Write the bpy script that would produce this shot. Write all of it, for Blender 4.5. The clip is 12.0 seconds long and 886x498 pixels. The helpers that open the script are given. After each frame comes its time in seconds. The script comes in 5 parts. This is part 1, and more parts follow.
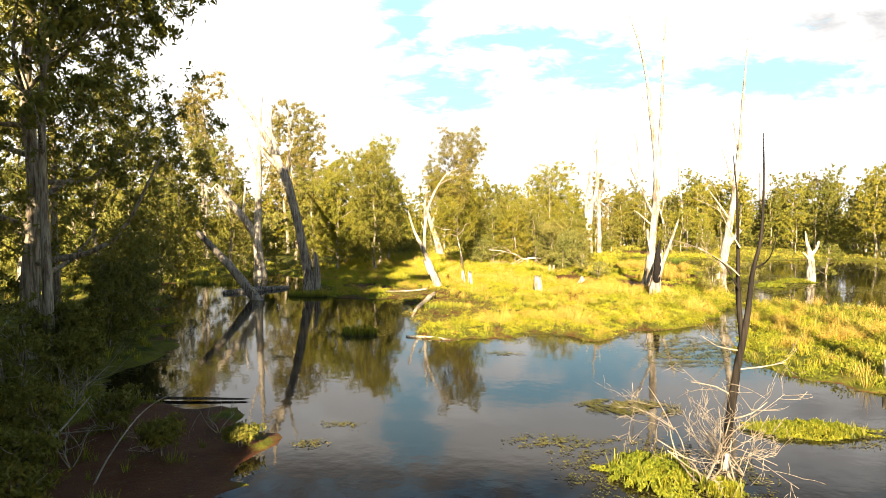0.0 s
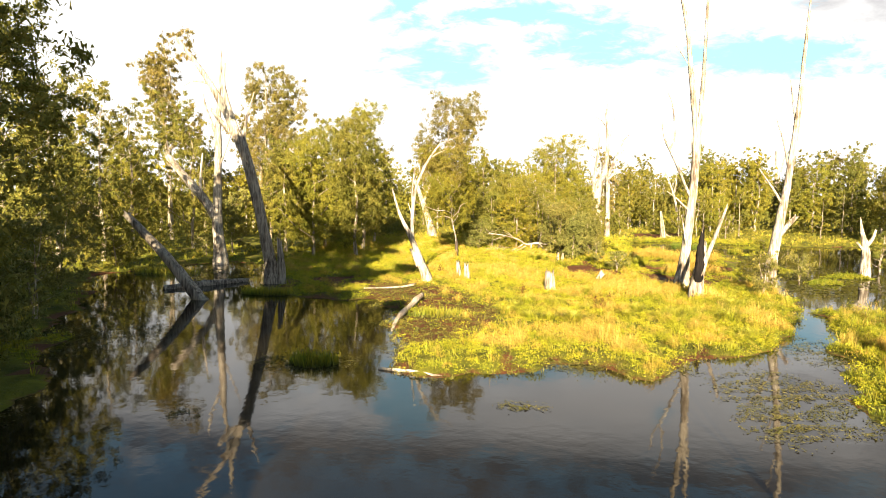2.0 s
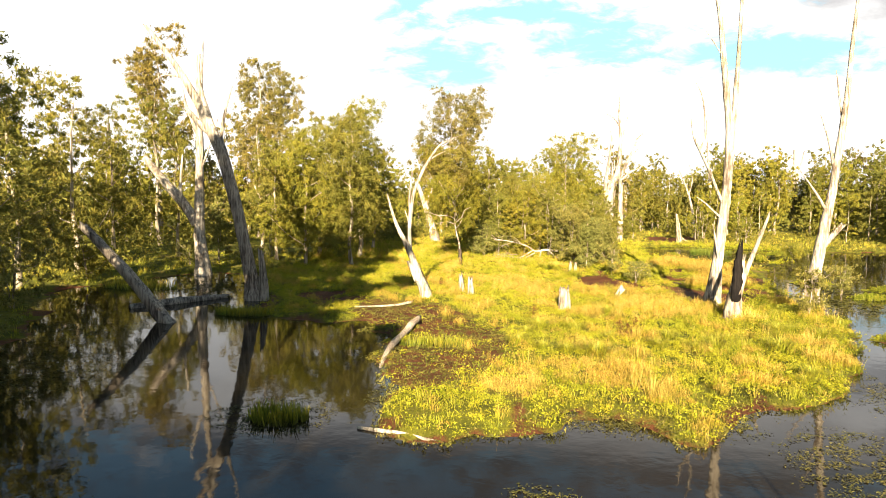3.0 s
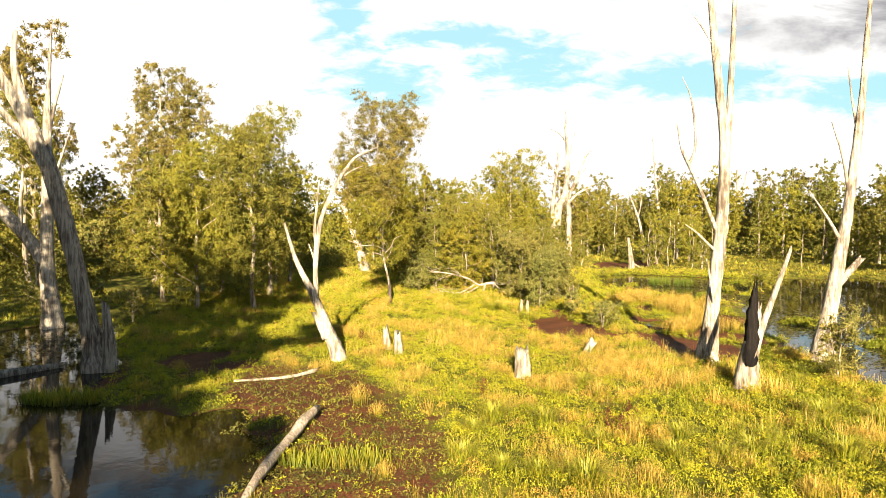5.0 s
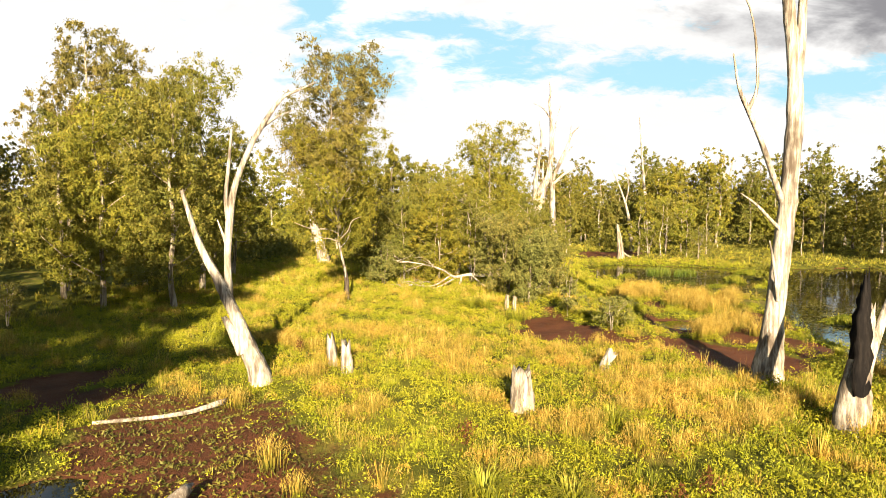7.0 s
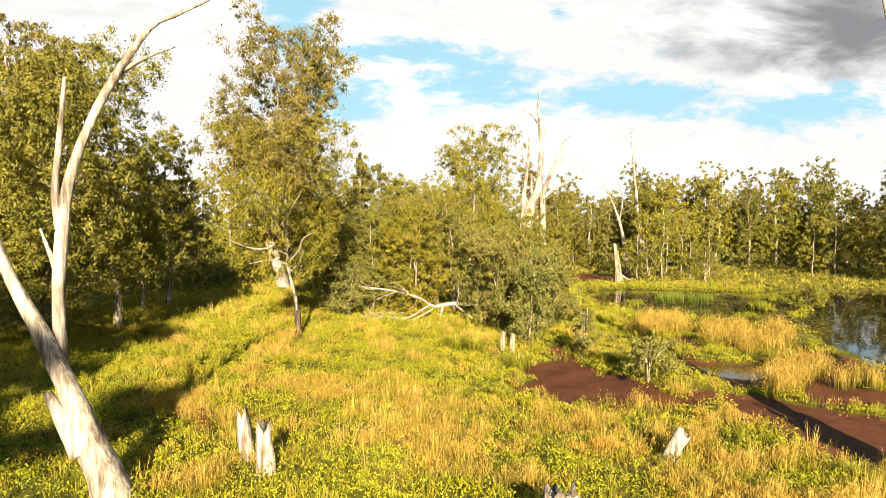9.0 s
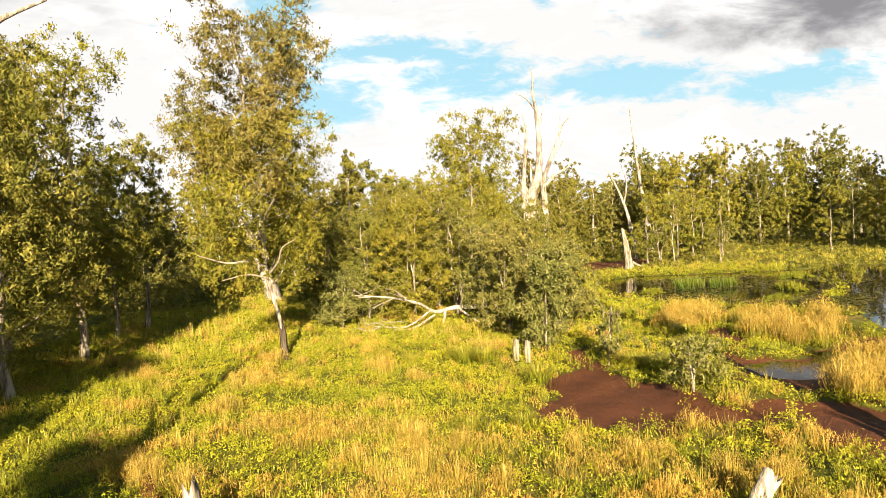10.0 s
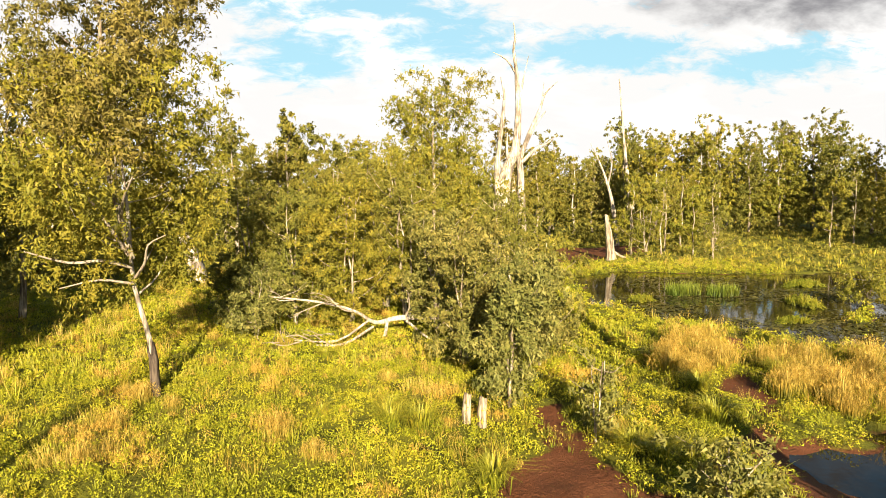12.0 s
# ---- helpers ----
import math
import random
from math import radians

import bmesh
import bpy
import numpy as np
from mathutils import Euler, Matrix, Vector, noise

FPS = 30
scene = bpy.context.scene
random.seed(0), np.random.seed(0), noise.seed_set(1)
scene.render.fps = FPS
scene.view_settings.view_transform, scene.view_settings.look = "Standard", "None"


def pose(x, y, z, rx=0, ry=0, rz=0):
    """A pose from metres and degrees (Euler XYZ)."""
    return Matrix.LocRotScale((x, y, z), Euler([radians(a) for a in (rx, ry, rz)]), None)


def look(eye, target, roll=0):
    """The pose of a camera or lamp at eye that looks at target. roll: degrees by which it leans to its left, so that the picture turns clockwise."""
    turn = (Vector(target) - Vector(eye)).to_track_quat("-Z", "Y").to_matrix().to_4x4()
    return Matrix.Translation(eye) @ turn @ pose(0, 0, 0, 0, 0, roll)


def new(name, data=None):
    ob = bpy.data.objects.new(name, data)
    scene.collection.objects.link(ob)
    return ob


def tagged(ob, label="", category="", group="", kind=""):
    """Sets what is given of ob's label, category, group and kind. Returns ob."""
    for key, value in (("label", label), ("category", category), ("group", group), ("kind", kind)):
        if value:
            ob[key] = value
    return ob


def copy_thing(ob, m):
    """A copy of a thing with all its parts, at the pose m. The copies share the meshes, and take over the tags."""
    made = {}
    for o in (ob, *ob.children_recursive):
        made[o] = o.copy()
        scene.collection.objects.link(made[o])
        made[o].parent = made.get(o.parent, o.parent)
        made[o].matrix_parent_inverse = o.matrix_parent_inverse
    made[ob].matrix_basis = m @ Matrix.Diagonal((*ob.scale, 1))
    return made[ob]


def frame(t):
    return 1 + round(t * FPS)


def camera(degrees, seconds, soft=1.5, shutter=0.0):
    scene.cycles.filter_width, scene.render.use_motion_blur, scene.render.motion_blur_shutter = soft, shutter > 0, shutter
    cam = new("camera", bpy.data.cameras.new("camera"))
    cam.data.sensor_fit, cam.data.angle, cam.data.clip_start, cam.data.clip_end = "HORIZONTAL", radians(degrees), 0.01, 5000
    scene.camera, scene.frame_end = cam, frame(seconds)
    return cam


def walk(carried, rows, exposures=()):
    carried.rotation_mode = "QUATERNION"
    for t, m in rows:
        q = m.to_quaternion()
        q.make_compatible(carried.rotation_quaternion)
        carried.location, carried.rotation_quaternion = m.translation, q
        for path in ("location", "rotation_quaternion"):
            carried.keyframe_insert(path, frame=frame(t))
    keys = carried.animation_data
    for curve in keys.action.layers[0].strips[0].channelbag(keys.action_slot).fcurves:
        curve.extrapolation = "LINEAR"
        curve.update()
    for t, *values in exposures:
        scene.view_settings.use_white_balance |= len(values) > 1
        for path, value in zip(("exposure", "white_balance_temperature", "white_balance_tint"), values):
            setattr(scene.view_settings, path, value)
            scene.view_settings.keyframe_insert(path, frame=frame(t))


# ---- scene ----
cam = camera(70.0, 12.0, soft=0.8)
PATH = [
    (0, (8.237, -8.637, 5.828), (7.949, -6.661, 5.73), 0.0),
    (0.5, (8.082, -6.259, 5.804), (7.823, -4.279, 5.701), 1.0),
    (1, (7.796, -3.965, 5.893), (7.554, -1.983, 5.771), 1.2),
    (1.5, (7.475, -1.777, 5.954), (7.224, 0.202, 5.805), 0.7),
    (2, (7.097, 0.407, 6.122), (6.829, 2.382, 5.949), 0.6),
    (2.5, (6.886, 2.737, 6.321), (6.598, 4.708, 6.139), 0.5),
    (4.5, (6.525, 11.927, 6.968), (6.33, 13.913, 6.843), -0.1),
    (5, (6.426, 14.398, 6.883), (6.329, 16.393, 6.773), 0.2),
    (5.5, (6.283, 16.528, 6.763), (6.216, 18.525, 6.673), -0.5),
    (6, (6.269, 18.615, 6.56), (6.218, 20.611, 6.445), -0.2),
    (6.5, (6.285, 20.649, 6.266), (6.247, 22.644, 6.13), 0.1),
    (8.5, (6.197, 28.537, 5.543), (6.279, 30.532, 5.419), 0.4),
    (9, (6.267, 30.618, 5.522), (6.328, 32.616, 5.457), 0.1),
    (9.5, (6.294, 32.4, 5.507), (6.354, 34.398, 5.445), -2.6),
    (10, (6.442, 34.132, 5.557), (6.504, 36.13, 5.48), -3.8),
    (10.5, (6.786, 35.9, 5.71), (6.867, 37.896, 5.613), -1.2),
    (11, (7.089, 37.597, 6.013), (7.182, 39.59, 5.884), -0.6),
    (11.5, (7.481, 39.437, 6.281), (7.568, 41.426, 6.088), -0.8),
    (12, (7.997, 41.437, 6.625), (8.134, 43.422, 6.429), -0.9),
]
EXPOSURES = [(0, 2.38), (2.5, 2.28), (5.5, 2.06), (8.5, 1.94), (10.5, 1.91), (11.4, 1.86), (12, 1.93)]
walk(cam, [(t, look(eye, target, roll)) for t, eye, target, roll in PATH], EXPOSURES)

# ---- world and sun ----
SUN_ELEVATION, SUN_AZIMUTH = radians(21), radians(177)   # the sun stands behind the camera's way
sun_data = bpy.data.lights.new("sun", "SUN")
sun_data.energy, sun_data.angle, sun_data.color = 5.0, radians(0.5), (1.0, 0.84, 0.58)
sun = new("sun", sun_data)
sun_way = Vector((math.sin(SUN_AZIMUTH) * math.cos(SUN_ELEVATION), math.cos(SUN_AZIMUTH) * math.cos(SUN_ELEVATION), math.sin(SUN_ELEVATION)))
sun.matrix_world = look(sun_way * 200, (0, 0, 0))

world = bpy.data.worlds.new("world")
scene.world = world
world.use_nodes = True


class Nodes:
    """Short way to write node trees."""

    def __init__(self, tree):
        self.tree = tree
        tree.nodes.clear()

    def add(self, kind, inputs=None):
        node = self.tree.nodes.new(kind)
        for key, value in (inputs or {}).items():
            if isinstance(value, bpy.types.NodeSocket):
                self.tree.links.new(value, node.inputs[key])
            else:
                node.inputs[key].default_value = value
        return node

    def math(self, op, a, b=0.0, c=0.0, clamp=False):
        node = self.add("ShaderNodeMath", {0: a, 1: b, 2: c})
        node.operation, node.use_clamp = op, clamp
        return node.outputs[0]

    def mix(self, fac, a, b, blend="MIX"):
        node = self.add("ShaderNodeMixRGB", {0: fac, 1: a, 2: b})
        node.blend_type = blend
        return node.outputs[0]

    def noise(self, vector, scale, detail=3.0, rough=0.55, distortion=0.0):
        inputs = {"Scale": scale, "Detail": detail, "Roughness": rough, "Distortion": distortion}
        if vector is not None:
            inputs["Vector"] = vector
        return self.add("ShaderNodeTexNoise", inputs).outputs[0]

    def ramp(self, fac, stops):
        node = self.add("ShaderNodeValToRGB", {0: fac})
        for n, (where, colour) in enumerate(stops):
            e = node.color_ramp.elements[n] if n < 2 else node.color_ramp.elements.new(where)
            e.position, e.color = where, (*colour, 1) if len(colour) == 3 else colour
        return node.outputs[0]

    def smooth(self, x, lo, hi):
        node = self.add("ShaderNodeMapRange", {0: x, 1: lo, 2: hi, 3: 0.0, 4: 1.0})
        node.interpolation_type = "SMOOTHSTEP"
        return node.outputs[0]


def build_sky():
    """A partly clouded sky: white cloud with blue gaps and one grey cloud."""
    n = Nodes(world.node_tree)
    sky = n.add("ShaderNodeTexSky")
    sky.sky_type, sky.sun_disc, sky.sun_elevation, sky.sun_rotation = "NISHITA", False, SUN_ELEVATION, SUN_AZIMUTH
    xyz = n.add("ShaderNodeSeparateXYZ", {0: n.add("ShaderNodeTexCoord").outputs["Generated"]})
    x, y, z = (xyz.outputs[k] for k in range(3))
    depth = n.math("MAXIMUM", n.math("ABSOLUTE", y), 0.06)
    u, v = n.math("DIVIDE", x, depth), n.math("DIVIDE", z, depth)
    flat = n.add("ShaderNodeCombineXYZ", {0: u, 1: n.math("MULTIPLY", v, 2.6), 2: 0.0}).outputs[0]
    billow = n.noise(flat, 4.2, 6.0, 0.6, 0.3)
    fine = n.noise(flat, 17.0, 5.0, 0.65, 0.4)
    wobble = n.math("ADD", n.math("MULTIPLY", n.math("SUBTRACT", billow, 0.5), 2.4), n.math("MULTIPLY", n.math("SUBTRACT", fine, 0.5), 2.6))
    gap = None
    # centre across, centre up, half width, half height of each blue gap
    for cu, cv, ru, rv in ((-0.20, 0.34, 0.06, 0.10), (-0.02, 0.275, 0.16, 0.022), (0.10, 0.225, 0.14, 0.045), (0.34, 0.205, 0.20, 0.035), (0.62, 0.19, 0.14, 0.04), (-0.14, 0.20, 0.10, 0.05), (0.21, 0.34, 0.03, 0.02)):
        du = n.math("DIVIDE", n.math("SUBTRACT", u, cu), ru)
        dv = n.math("DIVIDE", n.math("SUBTRACT", v, cv), rv)
        inside = n.math("SUBTRACT", 1.2, n.math("SQRT", n.math("ADD", n.math("MULTIPLY", du, du), n.math("MULTIPLY", dv, dv))))
        gap = inside if gap is None else n.math("MAXIMUM", gap, inside)
    high = n.math("SUBTRACT", n.math("MULTIPLY", n.smooth(v, 0.33, 0.52), 1.25), 0.45)   # broken cloud overhead
    gap = n.math("MAXIMUM", gap, high)
    blue = n.smooth(n.math("ADD", gap, wobble), 0.0, 0.85)
    du = n.math("DIVIDE", n.math("SUBTRACT", u, 0.66), 0.27)
    dv = n.math("DIVIDE", n.math("SUBTRACT", v, 0.325), 0.1)
    grey = n.smooth(n.math("ADD", n.math("SUBTRACT", 1.1, n.math("SQRT", n.math("ADD", n.math("MULTIPLY", du, du), n.math("MULTIPLY", dv, dv)))), n.math("MULTIPLY", n.math("SUBTRACT", billow, 0.5), 2.2)), 0.0, 0.75)
    shade = n.smooth(n.math("ADD", n.math("MULTIPLY", n.noise(flat, 2.3, 5.0, 0.6), 0.9), n.math("MULTIPLY", v, 0.75)), 0.66, 1.1)
    heap = n.noise(flat, 2.6, 6.0, 0.6, 0.5)
    shade = n.math("MAXIMUM", shade, n.math("MULTIPLY", n.math("MULTIPLY", n.smooth(v, 0.35, 0.45), n.smooth(heap, 0.76, 0.56)), 0.97))
    lit = n.mix(n.smooth(heap, 0.44, 0.64), (0.262, 0.258, 0.252, 1), (0.34, 0.334, 0.324, 1))
    cloud = n.mix(shade, lit, (0.048, 0.05, 0.058, 1))
    cloud = n.mix(grey, cloud, (0.082, 0.08, 0.084, 1))
    air = n.mix(1.0, sky.outputs[0], (0.03, 0.033, 0.033, 1), "MULTIPLY")
    air = n.mix(n.math("SUBTRACT", 0.75, n.math("MULTIPLY", n.smooth(v, 0.34, 0.5), 0.62)), air, (0.135, 0.235, 0.272, 1))
    colour = n.mix(blue, cloud, air)
    back = n.add("ShaderNodeBackground", {0: colour, 1: 1.0})
    n.add("ShaderNodeOutputWorld", {0: back.outputs[0]})


build_sky()

# ---- materials ----


def material(name):
    m = bpy.data.materials.new(name)
    m.use_nodes = True
    return m, Nodes(m.node_tree)


def finish(n, colour, rough=0.8, bump=None, strength=0.4, distance=0.02, translucent=None, metallic=0.0, ior=1.45, specular=0.5):
    inputs = {"Base Color": colour, "Roughness": rough, "IOR": ior, "Metallic": metallic, "Specular IOR Level": specular}
    if bump is not None:
        inputs["Normal"] = n.add("ShaderNodeBump", {"Strength": strength, "Distance": distance, "Height": bump}).outputs[0]
    shader = n.add("ShaderNodeBsdfPrincipled", inputs).outputs[0]
    if translucent:
        see = n.add("ShaderNodeBsdfTranslucent", {"Color": colour}).outputs[0]
        shader = n.add("ShaderNodeMixShader", {0: translucent, 1: shader, 2: see}).outputs[0]
    n.add("ShaderNodeOutputMaterial", {0: shader})


def leaf_material(name, dark, mid, light, translucent=0.3):
    m, n = material(name)
    geo = n.add("ShaderNodeNewGeometry")
    where = n.add("ShaderNodeTexCoord").outputs["Object"]
    colour = n.ramp(geo.outputs["Random Per Island"], [(0.0, dark), (0.55, mid), (1.0, light)])
    patch = n.noise(where, 0.45, 2.0)
    colour = n.mix(n.smooth(patch, 0.35, 0.65), n.mix(1.0, colour, (0.72, 0.80, 0.78, 1), "MULTIPLY"), colour)
    tree = n.add("ShaderNodeObjectInfo").outputs["Random"]
    colour = n.mix(n.math("MULTIPLY", tree, 0.35), colour, n.mix(1.0, colour, (1.25, 0.95, 0.75, 1), "MULTIPLY"))
    finish(n, colour, 0.6, translucent=translucent * 0.75, specular=0.2)
    return m


LEAF_OLIVE = leaf_material("leaf_olive", (0.123, 0.124, 0.02), (0.174, 0.162, 0.026), (0.235, 0.198, 0.036))
LEAF_YELLOW = leaf_material("leaf_yellow_green", (0.149, 0.147, 0.0175), (0.221, 0.2, 0.0225), (0.278, 0.233, 0.0304))
LEAF_GREY = leaf_material("leaf_grey_green", (0.114, 0.115, 0.0257), (0.198, 0.181, 0.0418), (0.3, 0.259, 0.0726))
LEAF_BROWN = leaf_material("leaf_brown_olive", (0.138, 0.109, 0.0248), (0.199, 0.156, 0.0352), (0.265, 0.202, 0.0486))
HERB = leaf_material("herb_leaf", (0.15, 0.172, 0.01), (0.318, 0.325, 0.018), (0.43, 0.41, 0.032), 0.35)
ISLET_LEAF = leaf_material("islet_weed", (0.09, 0.115, 0.009), (0.19, 0.2, 0.014), (0.29, 0.275, 0.026), 0.3)
WEED = leaf_material("water_weed", (0.05, 0.048, 0.01), (0.095, 0.086, 0.019), (0.145, 0.122, 0.034), 0.2)


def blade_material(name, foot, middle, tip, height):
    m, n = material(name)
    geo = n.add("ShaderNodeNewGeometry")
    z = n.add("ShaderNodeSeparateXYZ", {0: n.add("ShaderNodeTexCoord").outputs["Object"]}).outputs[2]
    # colour runs by height from a darker foot to a paler tip
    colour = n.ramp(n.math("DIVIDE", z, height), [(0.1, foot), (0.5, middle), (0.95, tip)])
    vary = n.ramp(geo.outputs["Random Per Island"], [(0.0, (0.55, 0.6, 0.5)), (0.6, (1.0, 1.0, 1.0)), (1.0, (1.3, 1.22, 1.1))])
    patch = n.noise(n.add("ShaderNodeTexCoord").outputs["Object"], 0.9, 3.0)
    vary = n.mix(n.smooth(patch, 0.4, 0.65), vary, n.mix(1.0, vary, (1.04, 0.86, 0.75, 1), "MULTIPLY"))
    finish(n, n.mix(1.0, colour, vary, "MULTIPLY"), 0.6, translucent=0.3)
    return m


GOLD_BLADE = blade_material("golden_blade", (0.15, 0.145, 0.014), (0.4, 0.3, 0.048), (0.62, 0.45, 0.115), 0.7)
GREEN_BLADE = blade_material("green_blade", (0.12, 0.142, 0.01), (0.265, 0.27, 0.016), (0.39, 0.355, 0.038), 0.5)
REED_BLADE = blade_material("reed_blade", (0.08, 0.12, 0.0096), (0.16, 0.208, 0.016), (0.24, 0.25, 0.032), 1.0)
SHORE_WEED = leaf_material("shore_weed", (0.06, 0.058, 0.01), (0.125, 0.112, 0.018), (0.2, 0.165, 0.034), 0.2)
RUST = leaf_material("rusty_dock", (0.06, 0.022, 0.01), (0.14, 0.05, 0.018), (0.22, 0.09, 0.03), 0.2)
GOLD_HEAD = leaf_material("golden_seed_head", (0.22, 0.14, 0.022), (0.47, 0.31, 0.052), (0.68, 0.48, 0.12), 0.4)


def bark_material(name, pale, mid, dark, dark_share, stripe=6.0):
    m, n = material(name)
    where = n.add("ShaderNodeTexCoord").outputs["Object"]
    long = n.add("ShaderNodeMapping", {0: where, 3: (stripe, stripe, 0.7)}).outputs[0]
    streak = n.noise(long, 1.5, 5.0, 0.65)
    patch = n.noise(where, 0.9, 3.0)
    fine = n.noise(long, 7.0, 3.0)
    colour = n.mix(n.smooth(streak, 0.38, 0.62), mid, pale)
    mask = n.smooth(n.math("ADD", n.math("MULTIPLY", patch, 0.6), n.math("MULTIPLY", streak, 0.5)), 0.66 - dark_share, 0.36 - dark_share)
    colour = n.mix(mask, colour, dark)
    colour = n.mix(n.math("MULTIPLY", fine, 0.35), colour, n.mix(1.0, colour, (0.6, 0.55, 0.5, 1), "MULTIPLY"))
    crack = n.smooth(n.noise(n.add("ShaderNodeMapping", {0: where, 3: (stripe * 1.1, stripe * 1.1, 0.6)}).outputs[0], 1.6, 4.0, 0.6), 0.44, 0.36)
    colour = n.mix(n.math("MULTIPLY", crack, 0.55), colour, dark)
    finish(n, colour, 0.85, bump=n.math("ADD", streak, n.math("MULTIPLY", fine, 0.5)), strength=0.7, distance=0.04, specular=0.12)
    return m


BARK_DEAD = bark_material("dead_bark", (0.56, 0.495, 0.41, 1), (0.4, 0.335, 0.265, 1), (0.1, 0.075, 0.055, 1), -0.015, 7.0)
# weathered dead bark, its colour darkened for trunks and logs in shade
BARK_SHADED = bark_material("shaded_weathered_bark", (0.36, 0.31, 0.25, 1), (0.19, 0.155, 0.125, 1), (0.045, 0.035, 0.03, 1), 0.03)
BARK_DARK = bark_material("dark_bark", (0.13, 0.1, 0.075, 1), (0.07, 0.052, 0.04, 1), (0.02, 0.016, 0.014, 1), 0.05)
BARK_LIVE = bark_material("live_bark", (0.42, 0.36, 0.27, 1), (0.2, 0.15, 0.1, 1), (0.05, 0.037, 0.03, 1), 0.06)
BARK_BURNT = bark_material("burnt_bark", (0.02, 0.016, 0.014, 1), (0.011, 0.009, 0.008, 1), (0.006, 0.005, 0.005, 1), 0.0)
BARK_SAPLING = bark_material("sapling_bark", (0.035, 0.027, 0.021, 1), (0.022, 0.017, 0.013, 1), (0.008, 0.007, 0.006, 1), 0.0)
BARK_BLEACHED = bark_material("bleached_wood", (0.66, 0.58, 0.47, 1), (0.5, 0.42, 0.33, 1), (0.2, 0.15, 0.11, 1), -0.05, 9.0)
BARK_TWIG = bark_material("dead_twig", (0.52, 0.45, 0.36, 1), (0.4, 0.33, 0.25, 1), (0.25, 0.2, 0.15, 1), -0.1)

# ---- shared mesh helpers ----


def mesh_object(name, verts, faces, mat, parent=None, label="", smooth=True):
    me = bpy.data.meshes.new(name)
    me.from_pydata([tuple(v) for v in verts] if not isinstance(verts, np.ndarray) else verts.tolist(), [], faces.tolist() if isinstance(faces, np.ndarray) else faces)
    me.materials.append(mat)
    if smooth:
        me.polygons.foreach_set("use_smooth", np.ones(len(me.polygons), bool))
    ob = new(name, me)
    if parent is not None:
        ob.parent = parent
    if label:
        ob["label"] = label
    return ob


def thing(name, m, label, category, group=""):
    ob = new(name)
    ob.empty_display_size = 0.3
    ob.matrix_basis = m
    return tagged(ob, label, category, group)


def spline(points, step=3):
    """Points on a smooth line through the given ones; each point is x, y, z, radius."""
    p = np.array(points, float)
    p = np.vstack([2 * p[0] - p[1], p, 2 * p[-1] - p[-2]])
    out = []
    for i in range(1, len(p) - 2):
        for k in range(step):
            t = k / step
            a, b, c, d = p[i - 1], p[i], p[i + 1], p[i + 2]
            out.append(0.5 * (2 * b + (c - a) * t + (2 * a - 5 * b + 4 * c - d) * t * t + (3 * b - a - 3 * c + d) * t ** 3))
    out.append(p[-2])
    out = np.array(out)
    out[:, 3] = np.maximum(out[:, 3], 0.004)
    return out


def tube(points, sides=8, step=3, rng=None, rough=0.08, jag=0.0, flare=0.0):
    """A tapered, slightly knotty tube along x, y, z, radius points. jag: a broken, splintered end of that length."""
    line = spline(points, step)
    rng = rng or np.random.default_rng(1)
    way = np.gradient(line[:, :3], axis=0)
    way /= np.linalg.norm(way, axis=1)[:, None] + 1e-9
    side = np.cross(way, (0.13, 0.97, 0.2))
    side /= np.linalg.norm(side, axis=1)[:, None] + 1e-9
    up = np.cross(way, side)
    a = np.linspace(0, 2 * np.pi, sides, endpoint=False)
    ridges = 1 + rough * np.sin(a * 3 + rng.uniform(0, 6)) + rough * 0.7 * np.sin(a * 5 + rng.uniform(0, 6))
    verts, count = [], len(line)
    for i in range(count):
        r = line[i, 3] * ridges * (1 + rough * rng.uniform(-1, 1, sides))
        if flare and i < step * 2:
            r = r * (1 + flare * (1 - i / (step * 2)) ** 2 * (1 + 0.35 * np.sin(a * 4 + 1)))
        ring = line[i, :3] + np.outer(np.cos(a) * r, side[i]) + np.outer(np.sin(a) * r, up[i])
        if jag and i == count - 1:
            ring = ring + np.outer(rng.uniform(-0.9, 1.3, sides) * jag, way[i])
        verts.append(ring)
    verts = np.vstack(verts)
    faces = [(i * sides + k, i * sides + (k + 1) % sides, (i + 1) * sides + (k + 1) % sides, (i + 1) * sides + k) for i in range(count - 1) for k in range(sides)]
    last = (count - 1) * sides
    tip = line[-1, :3] - way[-1] * (jag * 0.7) + (0 if jag else 1) * way[-1] * line[-1, 3]
    verts = np.vstack([verts, tip])
    faces += [(last + k, last + (k + 1) % sides, len(verts) - 1) for k in range(sides)]
    return verts, faces


def joined(pieces):
    verts, faces, n = [], [], 0
    for v, f in pieces:
        verts.append(v)
        faces += [tuple(i + n for i in face) for face in f]
        n += len(v)
    return np.vstack(verts), faces


def leaves(centres, size, rng, droop=0.6, width=0.3, face=None):
    """One pointed three-cornered leaf at each place, most of them hanging; face: the way that each one rather faces."""
    k = len(centres)
    way = rng.normal(size=(k, 3))
    way[:, 2] -= droop * 2.0
    way /= np.linalg.norm(way, axis=1)[:, None]
    turn = rng.normal(size=(k, 3)) * (1.0 if face is None else 0.7)
    across = np.cross(way, turn if face is None else turn + face)
    across /= np.linalg.norm(across, axis=1)[:, None] + 1e-9
    long = size * rng.uniform(0.65, 1.35, (k, 1))
    a = centres - way * long * 0.4 - across * long * width * 0.5
    b = centres - way * long * 0.4 + across * long * width * 0.5
    c = centres + way * long * 0.6
    return np.stack([a, b, c], 1).reshape(-1, 3), np.arange(3 * k).reshape(-1, 3)


